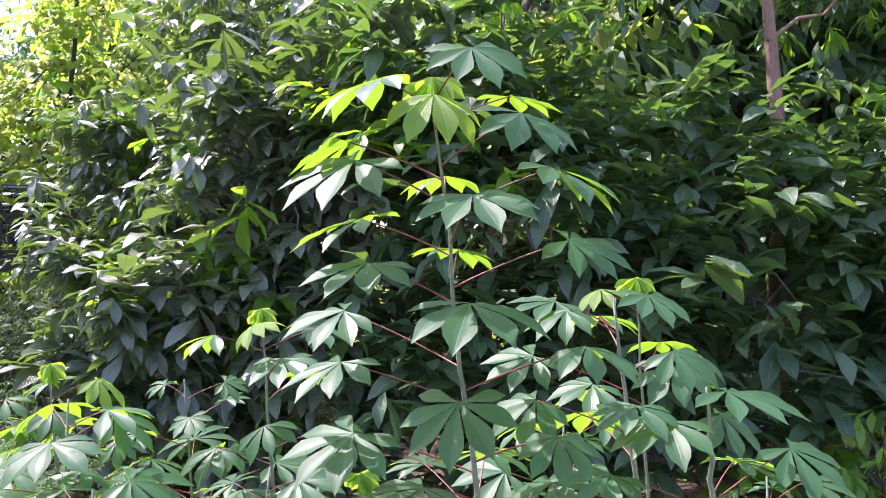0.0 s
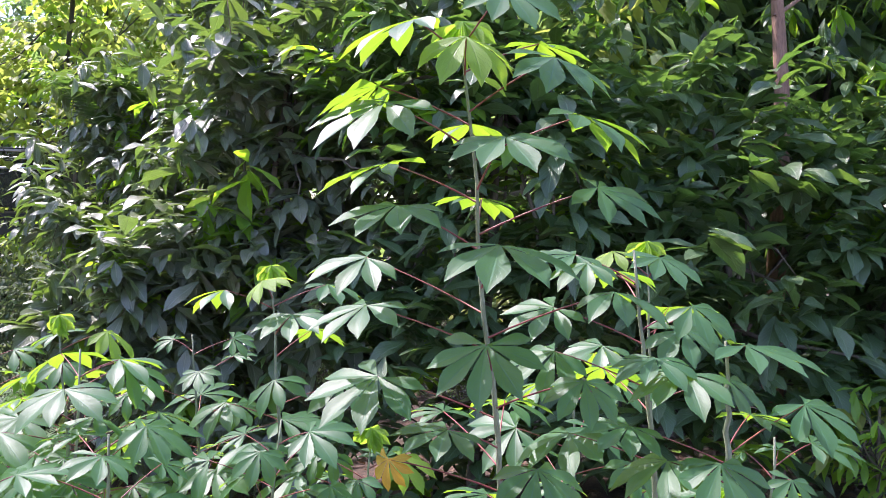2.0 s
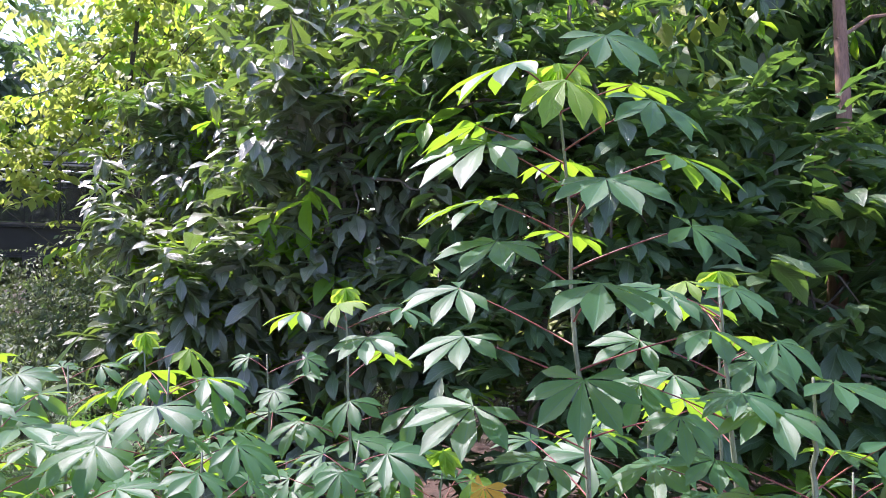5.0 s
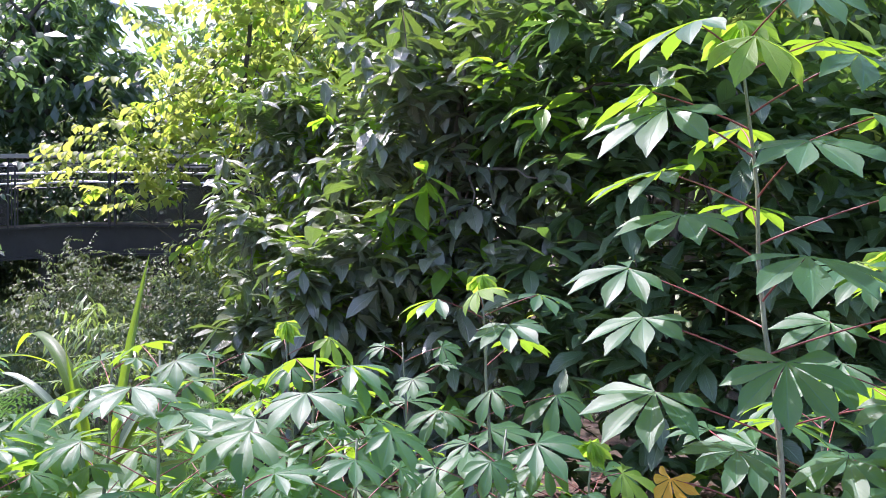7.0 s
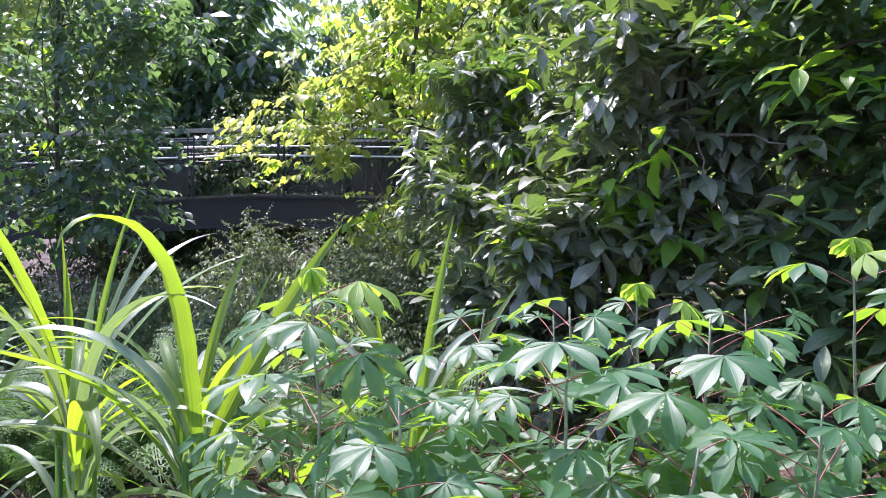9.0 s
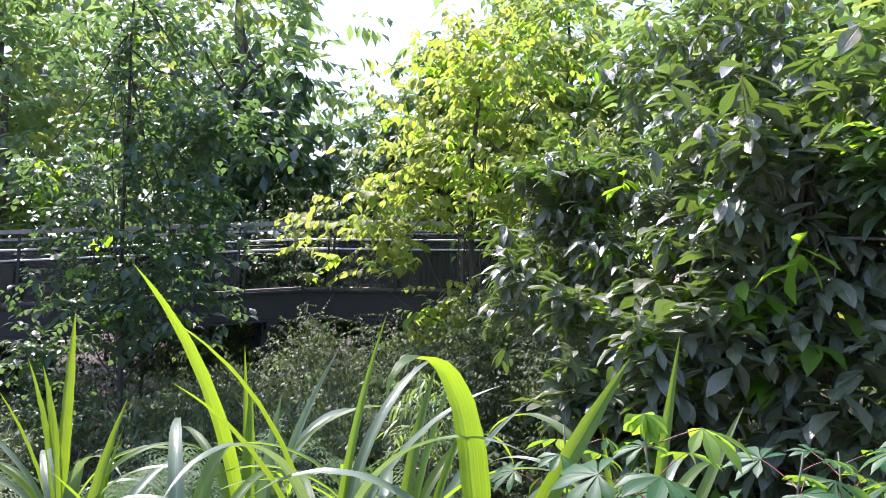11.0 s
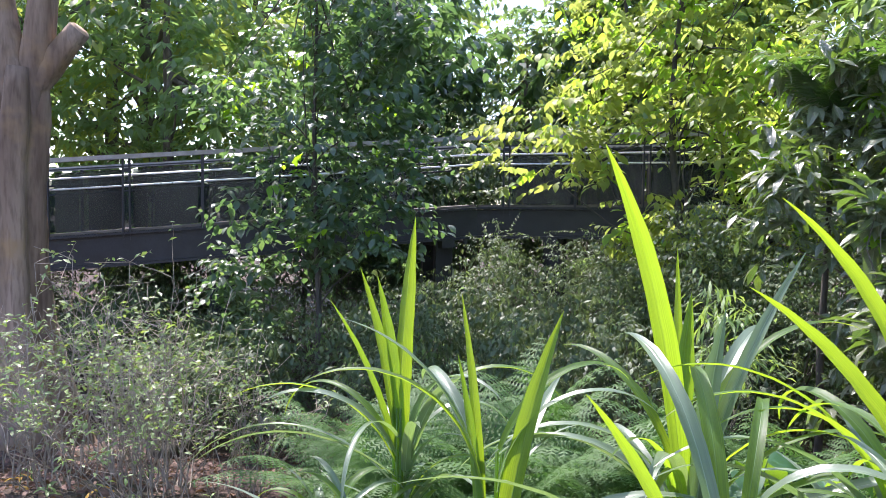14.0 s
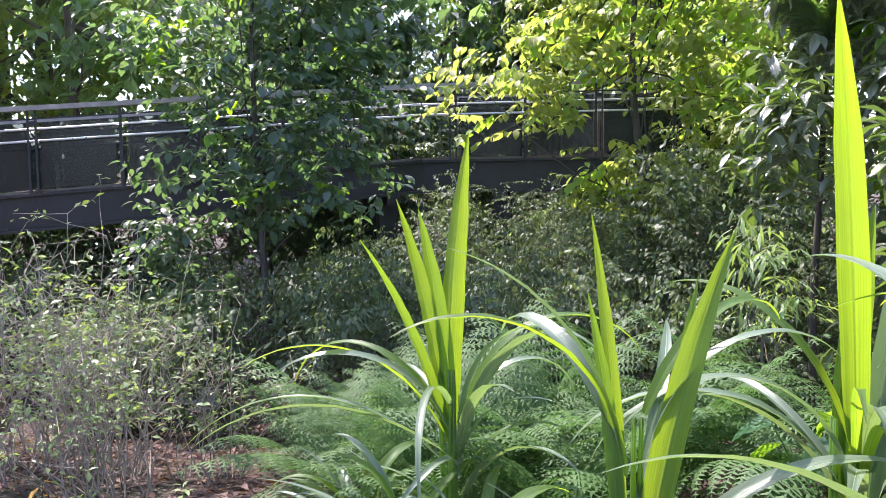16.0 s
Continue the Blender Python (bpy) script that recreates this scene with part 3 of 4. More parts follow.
def build_trees():
    leafy("slender_tree", (2.42, 5.6), "slender tree with a smooth reddish brown trunk", "tree",
          [(0.0, 0.8, 4.8, 2.0, 1.2, 1.3), (-1.4, 0.6, 4.2, 1.3, 0.9, 0.9), (1.3, 0.8, 3.8, 1.2, 0.9, 1.2), (-0.9, 0.9, 3.2, 0.8, 0.5, 0.8)], 330, 8, 0.2, (BUSH_SHADED, BUSH_YOUNG), bark=BARK_RED, trunk=((0.0, 0.05, 2.0), (-0.1, 0.1, 4.6)), trunk_r=0.085, young=0.3, limbs=4, limb_r=0.2)
    # a quarter of its leaf clusters take a brighter colour as painted sun highlights
    yellow = leafy("yellow_green_tree", (-4.9, 10.4), "slim tree with sunlit yellow-green leaves in flat layers", "tree",
          [(-1.3, -0.7, 3.9, 1.1, 0.9, 0.9), (-0.3, 0.0, 5.0, 1.6, 1.2, 1.3), (0.9, -0.3, 4.2, 1.4, 1.0, 1.2), (0.1, -0.2, 2.7, 1.2, 0.8, 0.6), (0.4, 0.0, 6.2, 1.4, 1.2, 1.0), (1.6, -0.3, 2.9, 1.0, 0.8, 0.7)], 560, 9, 0.165,
          (YELLOW, CASSAVA_YOUNG_LIT), LEAF_BROAD, None, droop=(5, 45), hollow=0.3, bark=BARK_DARK, trunk=((0.05, 0.0, 2.2), (-0.1, 0.05, 4.2), (0.05, 0.0, 6.4)), trunk_r=0.065, spray=0.45, limbs=22, limb_r=0.22, young=0.25)
    for x, y, k, turn in ((-7.4, 18.0, 1.4, 130), (-5.0, 18.6, 1.5, 250), (-3.9, 13.3, 0.85, 60)):
        copy_thing(yellow, pose(x, y, float(ground_z(x, y)) - 0.05, 0, 0, turn) @ Matrix.Scale(k, 4))
    leafy("dark_sapling", (-8.9, 8.0), "young tree with a thin dark trunk and bluish dark leaves", "tree",
          [(-0.3, -0.1, 2.7, 1.3, 0.9, 0.8), (0.6, 0.0, 2.9, 1.3, 0.9, 0.9), (0.0, 0.0, 4.0, 1.4, 1.0, 1.0), (-1.2, -0.2, 1.9, 0.6, 0.5, 0.6), (0.3, 0.1, 5.1, 1.3, 0.9, 0.9), (1.1, 0.0, 3.8, 0.9, 0.7, 0.8), (-0.9, -0.1, 1.3, 0.5, 0.4, 0.5), (0.0, 0.1, 6.4, 1.3, 0.9, 1.0), (1.5, 0.1, 4.9, 0.8, 0.6, 0.5), (-1.3, 0, 4.4, 0.7, 0.6, 0.5)], 760, 8, 0.155,
          (SAPLING, BUSH_YOUNG), LEAF_BROAD, None, droop=(-5, 42), hollow=0.3, bark=BARK_DARK, trunk=((0.02, 0.0, 2.0), (-0.05, 0.0, 4.0), (0.0, 0.0, 7.0)), trunk_r=0.042, spray=0.4, limbs=24, limb_r=0.3, young=0.05)
    # behind the bridge
    spots = [(-15.2, 11.6, 1.15), (-18.5, 9.0, 1.3), (-12.5, 16.4, 1.2), (-18.5, 14.5, 1.6), (-5.2, 17.5, 1.0), (-13.9, 18.6, 1.0), (-22.0, 16.0, 1.7), (-16.5, 22.0, 1.9), (-9.5, 31.0, 1.3), (-2.0, 21.0, 1.6), (5.5, 15.0, 1.4), (5.0, 23.0, 1.8),
             (10.0, 17.0, 1.5), (8.0, 9.5, 1.2), (4.4, 9.5, 1.05), (1.0, 9.3, 1.0), (-27.0, 10.0, 1.9), (-24.0, 3.0, 1.5), (-0.5, 14.5, 1.3), (-22.5, 24.0, 2.0), (2.5, 12.0, 1.15), (6.5, 6.8, 0.95), (-10.6, 20.2, 0.95), (-8.4, 20.6, 1.15), (-6.6, 21.5, 1.5), (-13.0, 26.0, 1.15)]
    lob = [(0.0, 0.0, 5.2, 2.2, 2.0, 1.8), (-1.3, 0.2, 3.6, 1.6, 1.4, 1.4), (1.4, -0.2, 3.9, 1.6, 1.5, 1.4), (0.2, 0.0, 7.0, 1.5, 1.4, 1.3), (0.0, -0.3, 2.0, 1.6, 1.4, 1.2)]
    first = leafy("forest_tree", spots[0][:2], "leafy green tree standing behind the footbridge", "tree", lob, 420, 9, 0.27, (FAR, YELLOW), LEAF_FAR, LEAF_FAR, droop=(-10, 45), hollow=0.35, bark=BARK,
                  trunk=((0.1, 0, 3.0), (0.0, 0.1, 6.5)), trunk_r=0.13, spray=0.6, limbs=12, young=0.22, group="trees behind the footbridge")
    second = leafy("forest_tree", spots[2][:2], "dark conical tree standing behind the footbridge", "tree",
                   [(0.0, 0.0, 3.4, 2.8, 2.4, 1.5), (0.1, 0, 5.0, 2.4, 2.0, 1.4), (0.0, 0.0, 6.5, 1.5, 1.3, 1.2), (0, 0, 1.6, 2.2, 1.8, 1.2)], 860, 9, 0.35, (SAPLING, FAR), LEAF_FAR, LEAF_FAR, droop=(0, 50), hollow=0.4,
                   bark=BARK_DARK, trunk=((0.0, 0, 3.0), (0.0, 0.0, 7.0)), trunk_r=0.12, limbs=12, young=0.15, group="trees behind the footbridge")
    for i, (x, y, k) in enumerate(spots):
        src = first if i % 3 != 2 else second
        if i in (0, 2):
            src.matrix_basis = pose(x, y, float(ground_z(x, y)) - 0.05) @ Matrix.Scale(k, 4)
            continue
        copy_thing(src, pose(x, y, float(ground_z(x, y)) - 0.05, 0, 0, 67 * i) @ Matrix.Scale(k, 4))


def build_big_trunk():
    x, y = -11.6, 5.7
    z = float(ground_z(x, y)) - 0.1
    root = thing("large_tree", x, y, z, "large tree with a thick fluted pale brown trunk", "tree")
    pts = [(0.12, 0.06, 0), (0.1, 0.05, 0.35), (0.07, 0.04, 0.9), (0.05, 0.03, 1.6), (0.05, 0.03, 2.4), (0.08, 0.04, 3.2), (0.14, 0.08, 3.9), (0.18, 0.1, 4.5)]
    part("trunk", mesh_of("trunk", tube(np.concatenate([curve(pts[i], pts[i + 1], 0, 4)[(1 if i else 0):] for i in range(len(pts) - 1)]), [0.8, 0.7, 0.54, 0.41, 0.335, 0.305, 0.3, 0.24], 64, 0.2), BARK_BIG), root)
    part("limb", mesh_of("limb", tube([(0.16, 0.08, 3.9), (0.06, 0.03, 4.5), (-0.04, 0.0, 5.0), (-0.12, -0.03, 5.6), (-0.5, -0.1, 7.5)], [0.1, 0.23, 0.2, 0.18, 0.13], 24, 0.08), BARK_BIG), root)
    part("limb", mesh_of("limb", tube([(0.24, 0.13, 3.9), (0.32, 0.18, 4.6), (0.36, 0.23, 5.2), (0.4, 0.28, 5.9), (0.6, 0.5, 7.5)], [0.1, 0.18, 0.16, 0.15, 0.11], 24, 0.08), BARK_BIG), root)
    stub = part("limb", mesh_of("limb", tube([(0.2, 0.11, 4.1), (0.44, 0.24, 4.5), (0.62, 0.34, 4.78), (0.76, 0.4, 4.95)], [0.1, 0.15, 0.13, 0.125], 20, 0.06), BARK_BIG), root, None, "sawn-off branch stub")
    part("cut_face", mesh_of("cut_face", tube([(0.758, 0.399, 4.948), (0.772, 0.405, 4.965)], [0.115, 0.1], 16), CUT), stub, None, "bare orange sawn wood")
    places, d = lobes_points([(-0.8, 0, 8.0, 3.0, 2.5, 1.5), (1.0, 0.6, 8.4, 2.5, 2.2, 1.4)], 150, 0.4)
    n = len(places)
    at = np.repeat(places, 8, 0) + rng.normal(0, 0.18, (n * 8, 3))
    mats = facings(at, rng.uniform(0, 360, n * 8), rng.uniform(0, 60, n * 8), rng.uniform(0.12, 0.22, n * 8), rng.normal(0, 20, n * 8))
    tagged(part("crown", mesh_of("crown", scattered(LEAF_BROAD, mats), FAR), root), kind="stuff")


build_bushes()
build_trees()
build_big_trunk()


# ---- undergrowth below the bridge ----
def build_undergrowth():
    # the shrubs near (-14, 9) are added to darken the space under the bridge
    spots = [(-10.4, 7.2, 1.0), (-9.3, 6.6, 1.05), (-8.0, 6.8, 1.2), (-6.9, 7.0, 1.25), (-5.8, 7.3, 1.2), (-4.6, 7.4, 1.15), (-7.4, 8.8, 1.4), (-5.9, 9.2, 1.4), (-4.2, 8.8, 1.5), (-3.4, 8.0, 1.5), (-10.6, 8.6, 1.2), (-8.6, 9.6, 1.3), (-7.4, 11.0, 1.5), (-5.6, 12.0, 1.6), (-9.5, 13.8, 3.2), (-7.4, 15.0, 3.2), (-5.0, 15.3, 2.8), (-11.8, 12.8, 3.0), (-14.0, 10.8, 1.9), (-3.0, 11.0, 1.8), (-1.5, 9.0, 1.6), (-12.0, 8.0, 1.2), (-16.5, 9.8, 1.8), (-2.5, 15.5, 2.2), (0.5, 12.0, 1.9), (-13.5, 14.0, 3.2), (-7.3, 10.0, 1.75), (-6.3, 10.2, 1.65), (-8.2, 9.9, 1.4), (-5.2, 10.9, 1.6), (-14.5, 9.2, 1.6), (-13.0, 8.9, 1.4), (-12.0, 9.8, 1.4), (-15.8, 8.2, 1.6), (-4.2, 11.2, 1.9), (-4.5, 9.3, 1.9), (-3.4, 9.5, 2.1), (-5.3, 9.9, 1.6), (-6.0, 11.2, 1.6)]
    lob = [(0.0, 0.0, 0.6, 0.8, 0.7, 0.6), (0.4, 0.1, 1.1, 0.6, 0.5, 0.5), (-0.4, 0.0, 1.0, 0.6, 0.5, 0.5)]
    first = leafy("undergrowth_shrub", spots[0][:2], "feathery olive green undergrowth shrub with narrow leaves", "shrub", lob, 340, 16, 0.066, (BAMBOO, FAR), LEAF_NARROW, LEAF_TINY, droop=(5, 60), hollow=0.2,
                  trunk=((0.0, 0.0, 0.9),), trunk_r=0.02, spray=0.4, limbs=16, young=0.08, group="undergrowth shrubs")
    tall = [(0.0, 0.0, 1.1, 1.3, 1.0, 1.1), (0.7, 0.1, 1.9, 0.9, 0.8, 0.9), (-0.7, 0.0, 1.7, 0.9, 0.8, 0.9), (0.0, 0.1, 2.6, 0.8, 0.7, 0.6)]
    large = None
    for i, (x, y, k) in enumerate(spots[1:]):
        z = float(ground_z(x, y)) - 0.03
        if k < 1.5:
            copy_thing(first, pose(x, y, z, 0, 0, 40 * i) @ Matrix.Scale(k, 4))
        elif large is None:
            large = leafy("undergrowth_shrub", (x, y), "tall loose olive green undergrowth shrub with fine leaves", "shrub", tall, 560, 16, 0.078, (BAMBOO, FAR), LEAF_NARROW, LEAF_TINY, droop=(-10, 50), hollow=0.2,
                          trunk=((0.0, 0.0, 1.6),), trunk_r=0.03, spray=0.5, limbs=18, young=0.1, group="undergrowth shrubs")
        else:
            copy_thing(large, pose(x, y, z, 0, 0, 40 * i) @ Matrix.Scale(k / 2.0, 4))


def build_twiggy():
    spots = [(-7.89, 3.44, 1.0), (-8.93, 3.79, 1.05), (-7.4, 4.0, 0.95), (-9.3, 5.4, 1.3), (-7.0, 3.35, 0.8), (-8.4, 4.6, 1.1), (-6.9, 4.3, 0.75)]
    x, y, _ = spots[0]
    root = thing("twiggy_shrub", x, y, float(ground_z(x, y)) - 0.02, "thin-leaved shrub of bare grey twigs with small pale leaves", "shrub", "twiggy shrubs")
    leaves = []
    for i in range(24):
        a = rng.uniform(0, 2 * math.pi)
        reach, h = rng.uniform(0.15, 0.75), rng.uniform(0.75, 1.6)
        top = (reach * math.cos(a), reach * math.sin(a), h)
        b0 = rng.normal(0, 0.14, 2)
        top = (top[0] + b0[0] + 0.15, top[1] + b0[1], top[2])
        p = curve((b0[0], b0[1], 0), top, -0.03, 7, 0.045)
        part("stem", mesh_of("stem", tube(p, [0.006, 0.004, 0.002], 5), TWIG), root)
        twigs = []
        for k in range(6):
            b = p[rng.integers(2, 7)]
            e = b + np.array([rng.normal(0.03, 0.17), rng.normal(0, 0.15), rng.uniform(-0.02, 0.26)])
            twigs.append(tube(curve(b, e, 0, 4, 0.008), [0.003, 0.0014], 4))
            if e[2] > 0.55 or rng.random() < 0.3:
                for q in range(4):
                    leaves.append(b + (e - b) * rng.uniform(0.45, 1.1) + rng.normal(0, 0.018, 3))
        tagged(part("branchlet", mesh_of("branchlet", joined(twigs), TWIG), root), kind="stuff")
    n = len(leaves)
    mats = facings(np.array(leaves), rng.uniform(0, 360, n), rng.uniform(-25, 30, n), rng.uniform(0.035, 0.075, n), rng.normal(0, 22, n))
    tagged(part("foliage", mesh_of("foliage", scattered(LEAF_SMALL, mats), TWIGLEAF), root), kind="stuff")
    for i, (x, y, k) in enumerate(spots[1:]):
        copy_thing(root, pose(x, y, float(ground_z(x, y)) - 0.02, 0, 0, 77 * (i + 1)) @ Matrix.Scale(k, 4))


def fern_frond(bend, seed):
    """A frond one metre long: a bent midrib, pairs of side leaflets, each cut into small rounded teeth."""
    r = random.Random(seed)
    spine = strip(1.0, [(0, 0.006), (0.5, 0.004), (1, 0.0015)], 12, 0.0, bend)
    mid = spine[0].reshape(13, 3, 3)[:, 1]
    tooth = strip(1.0, [(0, 0.22), (0.5, 0.26), (1, 0.06)], 1, 0.0, 20, columns=2)
    pieces = [spine]
    for k in range(17):
        s = 0.16 + 0.82 * k / 16
        p = np.array([np.interp(s * 12, np.arange(13), mid[:, c]) for c in range(3)])
        slope = math.radians(bend) * s ** 1.3
        length = 0.25 * min(1.0, (s - 0.05) / 0.22) * (1 - s) ** 0.62 + 0.02
        for side in (1, -1):
            n = max(3, int(length / 0.022))
            leaflet = [strip(length, [(0, 0.004), (1, 0.001)], 2, 0.0, 35, columns=2)]
            for i in range(n):
                u = (i + 0.6) / n
                size = 0.034 * (1 - u) ** 0.55 * min(1.0, length / 0.12) + 0.004
                drop = math.radians(35) * u ** 1.3
                at = (0.0, length * u * math.cos(drop * 0.5), -length * u * math.sin(drop * 0.45))
                for hand in (1, -1):
                    m = Matrix.Translation(at) @ Matrix.Rotation(-drop, 4, "X") @ Matrix.Rotation(radians(-68 * hand), 4, "Z") @ Matrix.Scale(size, 4)
                    leaflet.append(moved(tooth, m))
            m = Matrix.Translation(Vector(p)) @ Matrix.Rotation(-slope, 4, "X") @ Matrix.Rotation(radians(-side * (66 + r.uniform(-5, 5))), 4, "Z") @ Matrix.Rotation(radians(r.uniform(-14, 2)), 4, "X")
            pieces.append(moved(joined(leaflet), m))
    return mesh_of("frond", joined(pieces), FERN)


def build_ferns():
    fronds = [fern_frond(bend, i) for i, bend in enumerate((55, 75, 100))]
    spots = [(-5.15, 4.0, 1.0), (-4.6, 3.9, 1.05), (-5.6, 3.9, 0.95), (-4.1, 4.0, 1.0), (-5.0, 4.6, 1.1), (-4.4, 4.7, 1.1), (-3.6, 4.4, 1.0), (-5.75, 4.6, 1.0), (-3.1, 4.7, 0.95), (-5.1, 3.4, 0.8), (-4.5, 3.3, 0.8), (-6.3, 5.4, 1.0), (-2.6, 4.3, 0.9), (-6.1, 4.2, 0.8)]
    for i, (x, y, k) in enumerate(spots):
        root = thing("fern", x, y, float(ground_z(x, y)) - 0.01, "bushy green fern with arching feathery fronds", "fern", "ferns")
        for j in range(14):
            az = 360 * j / 14 + rng.uniform(-14, 14)
            part("frond", fronds[j % 3], root, facing((0.02 * math.cos(radians(az)), 0.02 * math.sin(radians(az)), 0.0), az, rng.uniform(-84, -42), 1.2 * k * rng.uniform(0.7, 1.15), rng.uniform(-28, 28)))


def feather_palm(x, y, height):
    """A young palm behind the shrubs: a thin stem and arching feather leaves."""
    root = thing("palm", x, y, float(ground_z(x, y)) - 0.02, "slim young palm with dark feather-shaped leaves", "palm")
    part("trunk", mesh_of("trunk", tube(curve((0, 0, 0), (0.05, 0, height), 0, 6, 0.01), [0.04, 0.03, 0.02], 8), BARK_DARK), root)
    spine = strip(1.0, [(0, 0.01), (1, 0.002)], 12, 0.0, 80)
    mid = spine[0].reshape(13, 3, 3)[:, 1]
    leaflet = strip(1.0, [(0, 0.03), (0.4, 0.07), (1, 0.004)], 3, 0.2, 35)
    pieces = [spine]
    for k in range(22):
        s = 0.14 + 0.84 * k / 21
        p = Vector([float(np.interp(s * 12, np.arange(13), mid[:, c])) for c in range(3)])
        for side in (1, -1):
            m = Matrix.Translation(p) @ Matrix.Rotation(-radians(80) * s ** 1.3, 4, "X") @ Matrix.Rotation(radians(-58 * side), 4, "Z") @ Matrix.Scale(0.3 * math.sin(math.pi * (0.15 + 0.8 * s)) + 0.05, 4)
            pieces.append(moved(leaflet, m))
    data = mesh_of("frond", joined(pieces), BUSH_SHADED)
    for j in range(6):
        part("frond", data, root, facing((0.05, 0, height - 0.02), 225 + 30 * j, -76 + 5 * (j % 3), 1.0 + 0.06 * (j % 4), 12 * (j % 3) - 12))


feather_palm(-3.15, 7.55, 3.3)
build_undergrowth()
build_twiggy()
build_ferns()


# ---- tall broad-bladed grass ----
def grass_clump(x, y, hand, loose, height, label, pale=0.55, cane=0.5, arches=4):
    """hand: blades as (start height, azimuth, lean from upright, further bend, length, width, pale or not, roll)."""
    root = thing("tall_grass", x, y, float(ground_z(x, y)) - 0.01, label, "grass", "tall grass clumps")
    rows = list(hand)
    for i in range(loose):
        rows.append((cane * rng.uniform(0.1, 1.3), rng.uniform(0, 360), rng.uniform(10, 45), rng.uniform(60, 150), height * rng.uniform(0.5, 1.05), rng.uniform(0.022, 0.055), rng.random() < pale, rng.uniform(-35, 35)))
    for i in range(arches):
        side = 0 if i % 2 else 180
        rows.append((cane * rng.uniform(0.9, 1.6), side + rng.uniform(-65, 65), rng.uniform(6, 24), rng.uniform(95, 150), height * rng.uniform(0.75, 1.15), rng.uniform(0.035, 0.06), i % 3 == 0, (28 if i % 2 else -28) + rng.uniform(-15, 15)))
    for k in range(4):
        a = rng.uniform(0, 6.28)
        part("cane", mesh_of("cane", tube(curve((0.05 * math.cos(a), 0.05 * math.sin(a), 0), (0.07 * math.cos(a), 0.07 * math.sin(a), cane * 1.5), 0, 4), [0.012, 0.01, 0.006], 7), GRASS), root)
    for h, az, lean, bend, length, width, light, roll in rows:
        w = width / 2
        blade = strip(length, [(0, w * 0.5), (0.12, w * 0.85), (0.4, w), (0.7, w * 0.8), (0.9, w * 0.35), (1, 0.001)], 20, 0.34, bend, 5, rng.uniform(-0.12, 0.12), 0.05, 4.0 if bend > 155 else 1.3)
        a = radians(az)
        m = facing((0.03 * math.cos(a), 0.03 * math.sin(a), h), az, -(90 - lean), 1.0, roll)
        part("blade", mesh_of("blade", blade, GRASS_PALE if light else GRASS), root, m)
    return root


